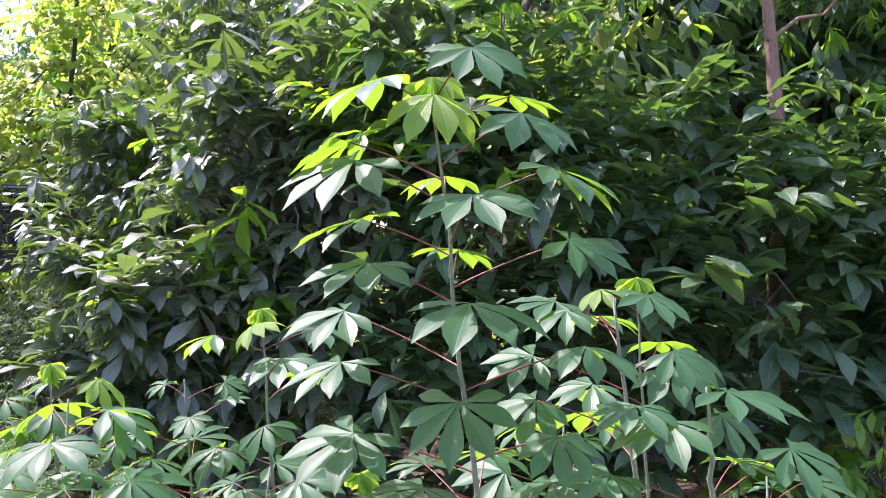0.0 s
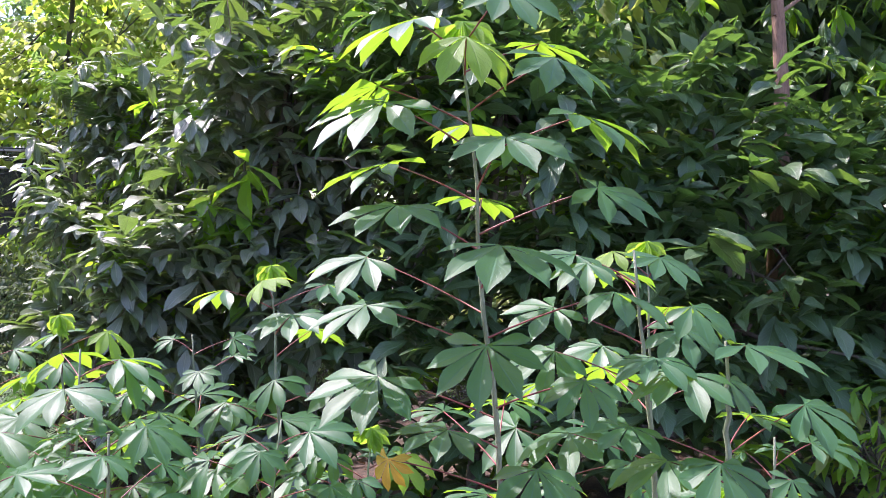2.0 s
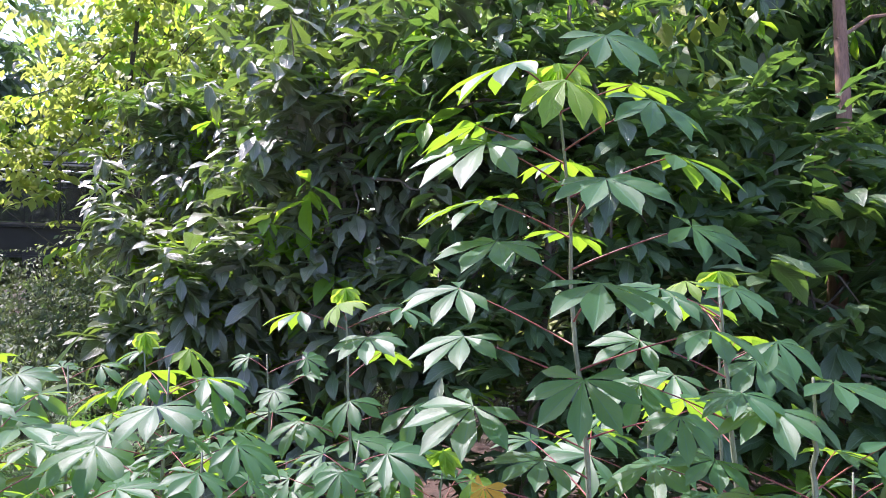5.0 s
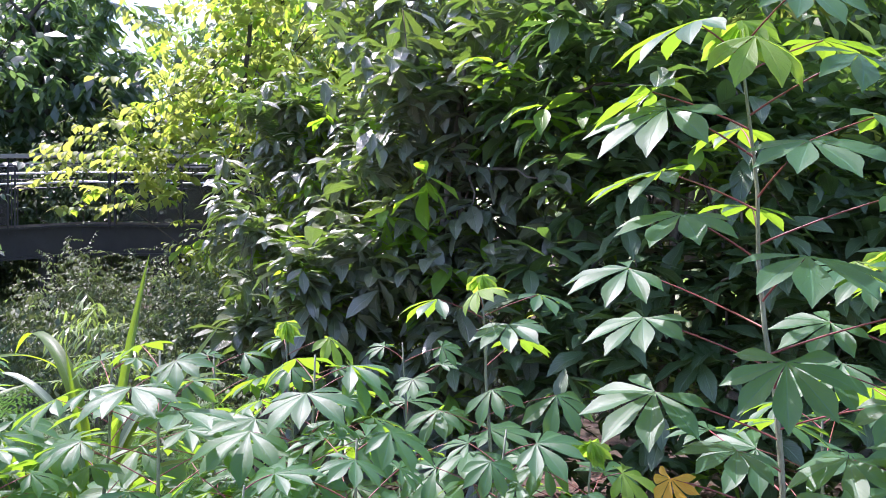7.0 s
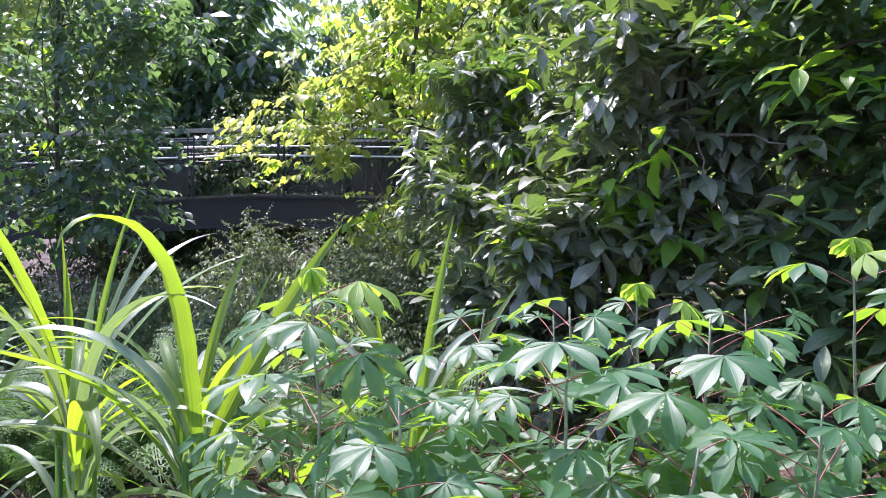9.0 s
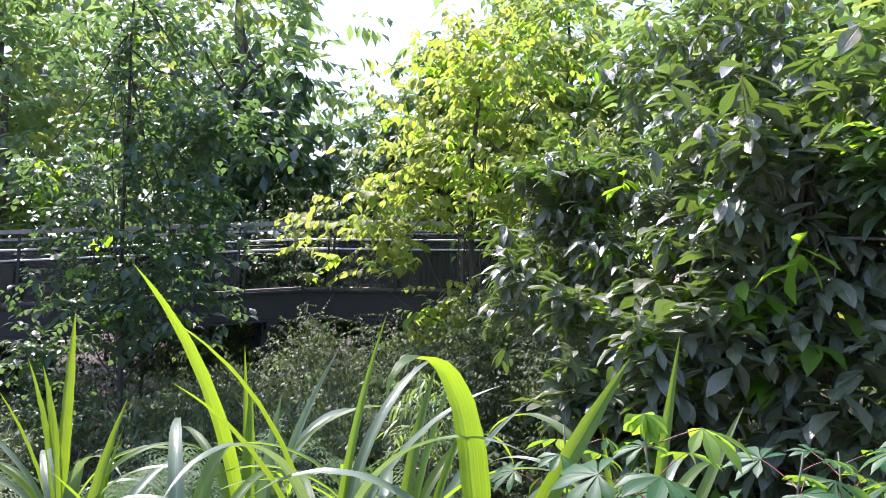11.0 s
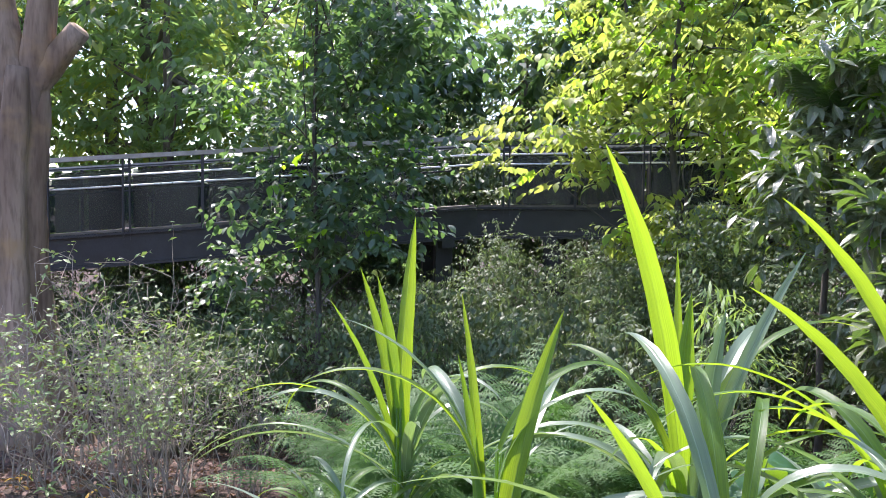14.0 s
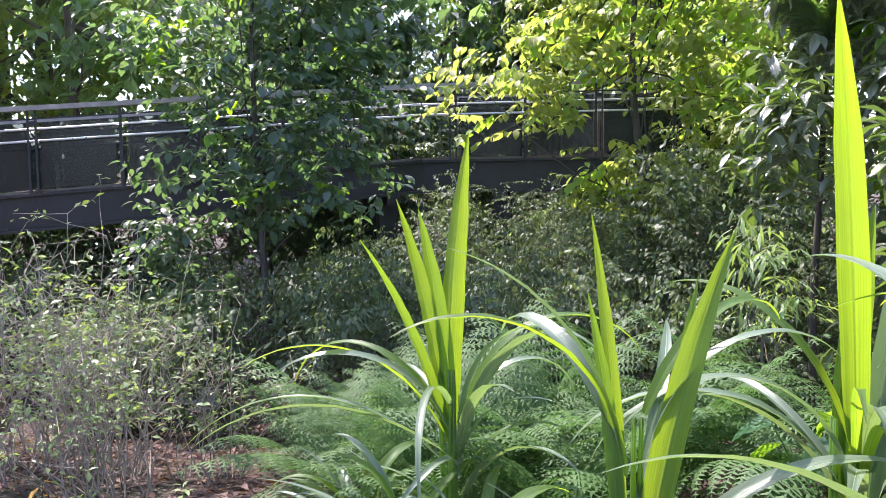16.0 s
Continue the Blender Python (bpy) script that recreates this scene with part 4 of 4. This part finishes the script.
def build_grass():
    lab = "tall grass clump with broad bright green arching blades"
    # upright blades seen against the light, and drooping pale ones
    grass_clump(-4.83, 2.95, [(0.45, 185, 7, 9, 0.95, 0.085, 0, 65), (0.5, 180, 1, 3, 1.12, 0.1, 0, 80), (0.5, 190, 3, 5, 0.85, 0.085, 0, 70), (0.45, 195, 14, 18, 0.85, 0.06, 0, 50), (0.45, 200, 25, 95, 0.95, 0.045, 0, 15), (0.4, 195, 55, 75, 1.05, 0.055, 1, 20), (0.35, 190, 45, 100, 1.2, 0.035, 1, 10),
                              (0.5, 330, 25, 60, 0.8, 0.05, 1, -30), (0.4, 300, 30, 60, 0.8, 0.05, 1, 0)], 9, 0.9, lab)
    grass_clump(-4.1, 2.22, [(0.35, 180, 1, 2, 0.95, 0.045, 0, 80), (0.3, 0, 6, 7, 0.98, 0.085, 0, 75), (0.35, 180, 3, 6, 0.75, 0.05, 0, 70), (0.3, 10, 9, 12, 0.85, 0.05, 0, 60), (0.3, 10, 30, 80, 0.85, 0.055, 1, 25)], 6, 0.8, lab)
    grass_clump(-3.52, 2.6, [(0.66, 253, 11, 34, 1.3, 0.08, 0, 12), (0.55, 180, 1, 3, 0.95, 0.04, 0, 80), (0.6, 5, 12, 10, 0.95, 0.055, 1, 60), (0.5, 180, 2, 4, 0.85, 0.09, 0, 70), (0.5, 0, 3, 4, 0.8, 0.08, 1, 75), (0.5, 185, 30, 120, 1.0, 0.05, 1, 20), (0.5, 200, 22, 140, 0.95, 0.05, 1, -15), (0.45, 335, 40, 70, 1.2, 0.055, 0, 20),
                             (0.45, 350, 50, 60, 1.2, 0.05, 1, 30), (0.5, 10, 25, 110, 1.0, 0.035, 0, 10), (0.5, 270, 10, 120, 0.8, 0.055, 1, 0)], 11, 0.9, lab)
    grass_clump(-2.85, 2.5, [(0.5, 100, 6, 30, 1.0, 0.05, 0, 0), (0.5, 20, 15, 90, 0.9, 0.04, 0, 35), (0.5, 200, 18, 110, 1.0, 0.055, 1, 20), (0.6, 160, 16, 105, 1.05, 0.05, 0, 30), (0.45, 10, 12, 20, 0.95, 0.04, 0, 60), (0.55, 200, 6, 115, 0.95, 0.045, 0, 30), (0.6, 185, 12, 120, 1.0, 0.045, 0, 25), (0.55, 0, 16, 40, 0.9, 0.055, 1, 50), (0.6, 350, 8, 20, 0.9, 0.05, 0, 60), (0.4, 195, 32, 80, 1.1, 0.05, 1, 35), (0.5, 250, 15, 100, 0.9, 0.05, 1, 30)], 11, 0.95, lab)
    grass_clump(-2.31, 1.82, [(0.78, 250, 8, 165, 0.92, 0.098, 0, 0), (0.8, 20, 26, 8, 0.72, 0.06, 0, 65), (0.6, 205, 24, 85, 1.0, 0.075, 0, 22), (0.6, 195, 14, 120, 0.9, 0.05, 1, 20), (0.5, 190, 30, 100, 0.9, 0.05, 1, 25)], 5, 0.8, lab, 0.4)
    grass_clump(-2.8, 1.85, [(0.78, 178, 12, 50, 0.9, 0.06, 0, 45), (0.75, 175, 24, 40, 0.75, 0.07, 0, 45), (0.6, 90, 3, 10, 0.95, 0.03, 0, 0), (0.75, 20, 14, 60, 0.8, 0.045, 1, 20), (0.8, 40, 8, 80, 0.85, 0.045, 1, 30), (0.75, 330, 10, 100, 0.9, 0.045, 1, 10), (0.8, 250, 10, 120, 0.9, 0.045, 1, 10)], 5, 0.8, lab, 0.6)
    grass_clump(-2.0, 2.6, [(0.5, 20, 6, 8, 1.05, 0.045, 0, 65), (0.5, 180, 20, 120, 0.9, 0.045, 0, 20), (0.5, 10, 22, 30, 0.9, 0.05, 0, 50), (0.4, 180, 4, 5, 0.8, 0.05, 0, 70)], 9, 0.85, lab)
    grass_clump(-3.3, 1.9, [(0.4, 190, 35, 70, 1.0, 0.055, 1, 30), (0.4, 200, 20, 30, 0.8, 0.055, 0, 50)], 8, 0.75, lab)
    for x, y in ((-4.95, 2.75), (-4.6, 2.55), (-5.2, 2.85), (-4.3, 2.5)):
        grass_clump(x, y, [(0.1, 150, 20, 60, 0.45, 0.02, 1, 20)], 16, 0.5, "low tuft of pale half-dry grass blades", 0.75, 0.1, 3)
    grass_clump(-4.5, 1.9, [(0.3, 170, 30, 60, 0.6, 0.03, 1, 20)], 18, 0.55, "low tuft of pale arching grass blades", 0.7, 0.2, 3)
    grass_clump(-3.9, 1.75, [(0.3, 350, 40, 60, 0.6, 0.03, 1, 20)], 18, 0.6, "low tuft of pale arching grass blades", 0.6, 0.2, 3)


build_grass()


# ---- cassava ----
LOBE = [(0, 0.012), (0.12, 0.032), (0.3, 0.084), (0.5, 0.15), (0.64, 0.176), (0.78, 0.134), (0.9, 0.05), (1, 0.002)]


def cassava_leaf(fingers, bend, cup, seed):
    """A palmate leaf round its hub: fingers spread over the circle, the middle one the longest."""
    r = random.Random(seed)
    pieces = []
    half = (fingers - 1) / 2
    for i in range(fingers):
        k = (i - half) / half
        length = (1.0, 0.98, 0.9, 0.68)[min(3, round(abs(k) * half))] * r.uniform(0.94, 1.05)
        turn = k * (108 if fingers == 7 else 84) + r.uniform(-5, 5)
        lobe = strip(length, [(s, w * length * r.uniform(0.92, 1.06)) for s, w in LOBE], 9, 0.24, bend + r.uniform(-8, 10), 5, r.uniform(-0.04, 0.04), 0.03)
        m = Matrix.Rotation(radians(-turn), 4, "Z") @ Matrix.Rotation(radians(-cup - 8 * abs(k) + r.uniform(-4, 4)), 4, "X")
        pieces.append(moved(lobe, m @ Matrix.Translation((0, 0.01, 0.002 * i))))
    return joined(pieces)


SHAPES = [cassava_leaf(7, 20, 1, 1), cassava_leaf(7, 30, 5, 2), cassava_leaf(7, 18, 0, 3), cassava_leaf(7, 14, -2, 4), cassava_leaf(5, 32, 6, 5)]
MATURE = [mesh_of("leaf", s, CASSAVA) for s in SHAPES]
YOUNG_LIT = [mesh_of("leaf", s, CASSAVA_YOUNG_LIT) for s in (cassava_leaf(7, 20, 40, 6), cassava_leaf(5, 25, 55, 7), cassava_leaf(7, 34, 8, 8))]
OLD = mesh_of("leaf", SHAPES[1], CASSAVA_OLD)


def cassava(foot, bend, top, leaves, label, young=(), old=(), thick=0.007, tip=True):
    """A cassava plant. foot, bend, top: places of its stem. leaves: (x, y, z, azimuth, droop, finger length, roll, shape) of each leaf's hub."""
    root = thing("cassava_plant", *foot, label, "cassava plant", "cassava plants")
    f = np.array(foot)
    low, high = np.array(bend) - f, np.array(top) - f
    pts = np.concatenate([curve((0, 0, 0), low, 0, 6, 0.004), curve(low, high, 0, 7, 0.003)[1:]])
    part("stem", mesh_of("stem", tube(pts, [thick, thick * 0.8, thick * 0.35], 9), STEM_GREEN), root)
    for i, (x, y, z, az, droop, r, roll, shape) in enumerate(leaves):
        hub = np.array((x, y, z)) - f
        reach = math.hypot(*(hub[:2] - np.interp(hub[2], pts[:, 2], pts[:, 0]) * np.array((1, 0)) - np.interp(hub[2], pts[:, 2], pts[:, 1]) * np.array((0, 1))))
        drop = hub[2] - 0.32 * reach - 0.015
        at = np.array([np.interp(drop, pts[:, 2], pts[:, k]) for k in range(3)])
        # young also lists full-grown leaves whose glow from behind is put into the colour
        data = OLD if i in old else YOUNG_LIT[2] if i in young else MATURE[shape]
        part("leaf", data, root, facing(hub, az, droop, r, roll), "yellowed dying leaf" if i in old else "bright yellow-green leaf, young or coloured as backlit" if i in young else "")
        part("petiole", mesh_of("petiole", tube(curve(at, hub, -0.005, 6), [0.0018, 0.0014, 0.0011], 6), PETIOLE), root, None, "thin red leaf stalk")
    for k in range(4 if tip else 0):
        part("leaf", YOUNG_LIT[k % 2], root, facing(pts[-1] + np.array((0, 0, 0.045)), 90 * k + 30, 36 + 10 * k, 0.06 + 0.01 * k), "folded young leaf at the tip")
    return root


# hubs of the leaves: place, azimuth, droop, finger length, roll, shape
HIGH = [
    (0.043, 1.194, 1.806, 298, 40, 0.105, 13, 3),
    (-0.097, 1.244, 1.771, 178, 19, 0.145, -10, 0),
    (-0.014, 1.214, 1.739, 289, 29, 0.113, 0, 2),
    (0.114, 1.344, 1.761, 38, 10, 0.100, 12, 3),
    (0.120, 1.194, 1.706, 306, 30, 0.116, 0, 0),
    (-0.152, 1.294, 1.675, 209, 25, 0.120, 19, 3),
    (-0.136, 1.215, 1.637, 209, 30, 0.137, -12, 3),
    (0.177, 1.274, 1.631, 337, 21, 0.137, 0, 2),
    (0.003, 1.395, 1.629, 109, 0, 0.100, -4, 1),
    (0.043, 1.135, 1.578, 286, 23, 0.119, 10, 3),
    (-0.135, 1.295, 1.549, 159, 16, 0.132, -10, 3),
    (0.027, 1.415, 1.499, 111, 0, 0.108, 8, 0),
]
MIDDLE = [
    (-0.115, 1.195, 1.478, 240, 19, 0.114, 0, 3),
    (0.198, 1.235, 1.513, 352, 22, 0.112, 24, 3),
    (0.038, 1.115, 1.422, 301, 12, 0.138, 1, 0),
    (-0.176, 1.4, 1.389, 205, 14, 0.125, -12, 0),
    (-0.162, 1.246, 1.320, 230, 23, 0.105, 5, 3),
    (0.023, 1.146, 1.275, 258, 41, 0.111, 6, 3),
    (-0.142, 1.246, 1.206, 222, 26, 0.125, -8, 3),
    (-0.030, 1.196, 1.136, 225, 6, 0.095, -4, 3),
    (0.209, 1.145, 1.357, 311, 11, 0.100, -1, 1),
    (0.168, 1.146, 1.225, 274, 31, 0.081, 0, 1),
    (0.077, 1.413, 1.135, 60, 2, 0.112, 0, 1),
    (-0.033, 1.422, 1.11, 110, -4, 0.092, 0, 0),
    (0.108, 1.187, 1.08, 300, 30, 0.105, 0, 1),
]
RIGHT = [
    (0.232, 1.475, 1.384, 222, 19, 0.092, -6, 1),
    (0.220, 1.535, 1.397, 205, 8, 0.10, -10, 3),
    (0.166, 1.446, 1.302, 200, 20, 0.105, -14, 3),
    (0.174, 1.47, 1.217, 205, 24, 0.11, -18, 1),
    (0.35, 1.42, 1.216, 250, 14, 0.10, 0, 2),
    (0.440, 1.5, 1.304, 322, 22, 0.105, 14, 1),
    (0.321, 1.613, 1.362, 60, 4, 0.105, 0, 1),
    (0.3, 1.63, 1.16, 95, 25, 0.12, 0, 0),
    (0.2, 1.44, 1.07, 220, 20, 0.12, 8, 2),
]
EDGE = [
    (0.512, 1.416, 1.242, 332, 12, 0.141, 4, 3),
    (0.402, 1.396, 1.193, 225, 19, 0.120, 0, 2),
    (0.662, 1.496, 1.119, 318, 20, 0.125, 10, 0),
    (0.300, 1.396, 1.097, 224, 12, 0.10, -8, 3),
    (0.552, 1.485, 1.1, 30, 6, 0.115, 0, 0),
    (0.43, 1.3, 1.06, 280, 30, 0.115, 0, 1),
    (0.355, 1.345, 1.05, 215, 20, 0.115, 5, 2),
]
FAR_RIGHT = [
    (0.441, 2.195, 1.387, 244, 13, 0.101, 10, 1),
    (0.561, 2.145, 1.373, 286, 28, 0.141, -3, 3),
    (0.72, 2.34, 1.2, 340, 26, 0.15, 10, 1),
    (0.62, 2.12, 1.18, 275, 28, 0.15, 0, 0),
    (0.42, 2.2, 1.12, 215, 18, 0.14, -8, 2),
    (0.8, 2.26, 1.02, 330, 28, 0.15, 12, 1),
    (0.7, 2.52, 1.2, 70, 20, 0.14, 0, 3),
    (0.46, 2.5, 1.05, 130, 20, 0.14, 0, 2),
]
BEHIND = [
    (-0.552, 2.264, 1.278, 294, -7, 0.109, 27, 4),
    (-0.687, 2.362, 1.241, 206, 5, 0.136, 8, 4),
    (-0.378, 2.366, 1.264, 340, 12, 0.129, 0, 0),
    (-0.456, 2.218, 1.188, 276, 19, 0.145, 11, 3),
    (-0.498, 2.187, 1.007, 297, 20, 0.116, 21, 4),
    (-0.321, 2.319, 0.974, 319, 30, 0.150, 13, 4),
    (-0.557, 2.172, 0.832, 275, 2, 0.142, 10, 1),
    (-0.347, 2.259, 0.781, 295, 30, 0.109, -3, 4),
    (-0.68, 2.36, 0.9, 210, 24, 0.14, -8, 1),
    (-0.45, 2.56, 1.1, 80, 20, 0.13, 0, 0),
]


def random_leaves(x, y, top, n, spread=0.28, low=0.42):
    rows = []
    for i in range(n):
        s = i / (n - 1)
        az = (i * 137.5 + rng.uniform(-20, 20)) % 360
        r = spread * (0.35 + 0.65 * min(1.0, s * 1.6)) * rng.uniform(0.8, 1.15)
        z = top - s * (top - low) + rng.uniform(-0.03, 0.03)
        rows.append((x + r * math.cos(radians(az)), y + r * math.sin(radians(az)), z, az, rng.uniform(-6, 30) - 12 * math.sin(radians(az)), rng.uniform(0.085, 0.185) * (0.75 + 0.25 * min(1, s * 3)), rng.uniform(-18, 18) + 12 * math.cos(radians(az)), int(rng.integers(0, 5))))
    return rows


def build_cassava():
    gz = lambda x, y: float(ground_z(x, y)) - 0.01
    # the third leaf is full-grown, coloured bright as if lit from behind
    cassava((0.14, 1.3, gz(0.14, 1.3)), (0.057, 1.3, 1.09), (-0.018, 1.3, 1.74), HIGH + MIDDLE + [(-0.12, 1.21, 1.085, 235, 80, 0.052, 0, 1)], "tall cassava plant with a thin upright stem and palmate leaves", young=(2,), old=(25,), thick=0.006)
    cassava((0.44, 1.5, gz(0.44, 1.5)), (0.374, 1.5, 1.03), (0.325, 1.5, 1.41), RIGHT, "cassava plant with drooping palmate leaves on red stalks", tip=False)
    cassava((0.52, 1.42, gz(0.52, 1.42)), (0.489, 1.42, 1.05), (0.477, 1.42, 1.25), EDGE, "short cassava plant with broad palmate leaves", tip=False)
    cassava((0.64, 2.32, gz(0.64, 2.32)), (0.61, 2.32, 0.7), (0.57, 2.32, 1.37), FAR_RIGHT, "cassava plant with a drooping yellow-green young leaf", young=(0,))
    cassava((-0.47, 2.42, gz(-0.47, 2.42)), (-0.521, 2.42, 0.74), (-0.561, 2.42, 1.27), BEHIND, "cassava plant with a pale young tip", young=(0,))
    # the low stand between the tall plant and the grass
    stand = [(-1.85, 1.68, 1.17, 20), (-1.28, 1.74, 1.15, 20), (-0.95, 1.95, 1.12, 20), (-1.55, 2.0, 1.1, 18), (-0.75, 1.65, 1.0, 18), (-1.1, 2.3, 1.12, 18), (-0.8, 2.5, 1.08, 14), (-1.6, 1.5, 0.95, 18), (-1.0, 1.55, 0.9, 18), (-0.45, 1.95, 0.95, 15), (-0.25, 2.1, 0.85, 14),
             (-2.1, 1.95, 1.13, 16), (-0.35, 1.5, 0.72, 10), (-1.3, 1.3, 0.82, 16), (-1.75, 1.35, 0.8, 14), (-0.9, 1.35, 0.75, 14), (-0.6, 1.45, 0.8, 12), (-1.4, 2.3, 1.05, 14), (0.32, 1.95, 1.08, 14), (0.8, 1.9, 0.95, 14), (0.58, 1.72, 0.84, 12)]
    for i, (x, y, top, n) in enumerate(stand):
        cassava((x, y, gz(x, y)), (x + rng.uniform(-0.03, 0.03), y, 0.5 * top), (x + rng.uniform(-0.05, 0.05), y + rng.uniform(-0.03, 0.03), top), random_leaves(x, y, top, round(1.35 * n)), "low cassava plant with spreading grey-green palmate leaves",
                young=(0,) if i % 5 == 0 else (), tip=i % 5 == 0)


build_cassava()


# ---- small things on the slope ----
def fallen_log():
    a, b = np.array((-9.3, 5.7)), np.array((-9.9, 7.2))
    p = [(*(a + (b - a) * k), float(ground_z(*(a + (b - a) * k))) + 0.05 + 0.02 * math.sin(5 * k)) for k in np.linspace(0, 1, 9)]
    ob = new("fallen_log", mesh_of("fallen_log", tube(p, [0.1, 0.09, 0.08, 0.05], 14, 0.08), BARK))
    tagged(ob, "weathered grey-brown log lying on the leaf litter", "log")


def taro(x, y, n, size, label):
    root = thing("taro_plant", x, y, float(ground_z(x, y)) - 0.01, label, "taro plant", "taro plants")
    me = mesh_of("leaf", LEAF_HEART, CASSAVA)
    for i in range(n):
        az = 360 * i / n + rng.uniform(-25, 25)
        reach, h = rng.uniform(0.1, 0.3), rng.uniform(0.3, 0.62)
        hub = (reach * math.cos(radians(az)), reach * math.sin(radians(az)), h)
        part("petiole", mesh_of("petiole", tube(curve((0.0, 0.0, 0.0), hub, -0.03, 6), [0.007, 0.005, 0.003], 6), FERN), root)
        part("leaf", me, root, facing(hub, az, rng.uniform(10, 50), size * rng.uniform(0.75, 1.2), rng.uniform(-20, 20)))


def herb(x, y, n, size, material, label):
    root = thing("low_herb", x, y, float(ground_z(x, y)) - 0.005, label, "herb", "low herbs")
    me = mesh_of("leaf", LEAF_OVAL, material)
    part("stem", mesh_of("stem", tube(curve((0, 0, 0), (0.01, 0, size * 1.3), 0, 4), [0.004, 0.002], 5), FERN), root)
    for i in range(n):
        part("leaf", me, root, facing((0, 0, size * 1.3 * (0.25 + 0.75 * i / n)), 137.5 * i, rng.uniform(-30, 25), size * rng.uniform(0.7, 1.1), rng.uniform(-15, 15)))


def crate(x, y):
    root = thing("slatted_crate", x, y, float(ground_z(x, y)) + 0.0, "small pale slatted crate standing on the soil", "crate", turn=25)
    for k in range(5):
        part("slat", mesh_of("slat", box(-0.2, 0.2, -0.13, -0.118, 0.02 + 0.045 * k, 0.05 + 0.045 * k), PALE_SLAT, False), root)
        part("slat", mesh_of("slat", box(-0.2, 0.2, 0.118, 0.13, 0.02 + 0.045 * k, 0.05 + 0.045 * k), PALE_SLAT, False), root)
    for sx in (-0.19, 0.19):
        part("end_panel", mesh_of("end_panel", box(sx - 0.01, sx + 0.01, -0.117, 0.117, 0.0, 0.24), PALE_SLAT, False), root)


fallen_log()
for tx, ty, tn in ((-3.45, 3.6, 8), (-3.2, 3.95, 8), (-2.9, 3.4, 7), (-2.5, 3.7, 7)):
    taro(tx, ty, tn, 0.2, "taro plant with soft pale green heart-shaped leaves")
for hx, hy, hn, hs in ((-7.0, 3.3, 9, 0.1), (-6.7, 3.7, 8, 0.09), (-7.5, 3.1, 9, 0.1), (-6.2, 3.3, 7, 0.08), (-8.2, 3.5, 8, 0.1), (-7.9, 4.3, 9, 0.12), (-6.9, 4.6, 9, 0.11)):
    herb(hx, hy, hn, hs, TWIGLEAF, "low green seedling growing through the leaf litter")
for hx, hy in ((-7.35, 3.35), (-7.9, 3.2)):
    herb(hx, hy, 4, 0.12, CASSAVA_OLD, "small yellowed seedling on the leaf litter")
crate(-9.6, 7.7)
leafy("yellow_leaved_shrub", (2.42, 4.3), "low shrub with mottled yellow-green leaves", "shrub", [(0.0, 0.0, 0.5, 0.34, 0.3, 0.32)], 30, 8, 0.17, (BUSH_YOUNG, YELLOW), LEAF_OVAL, None, droop=(0, 50), trunk=((0, 0, 0.7),), trunk_r=0.02, limbs=10, young=0.4)
leafy("bamboo_seedling", (-3.65, 5.1), "pale feathery bamboo seedling with narrow drooping leaves", "bamboo", [(0.0, 0.0, 1.25, 0.3, 0.28, 0.4)], 34, 10, 0.14, (TWIGLEAF,), LEAF_NARROW, None, droop=(0, 50), trunk=((0, 0, 1.2),), trunk_r=0.012, limbs=16, spray=0.3)
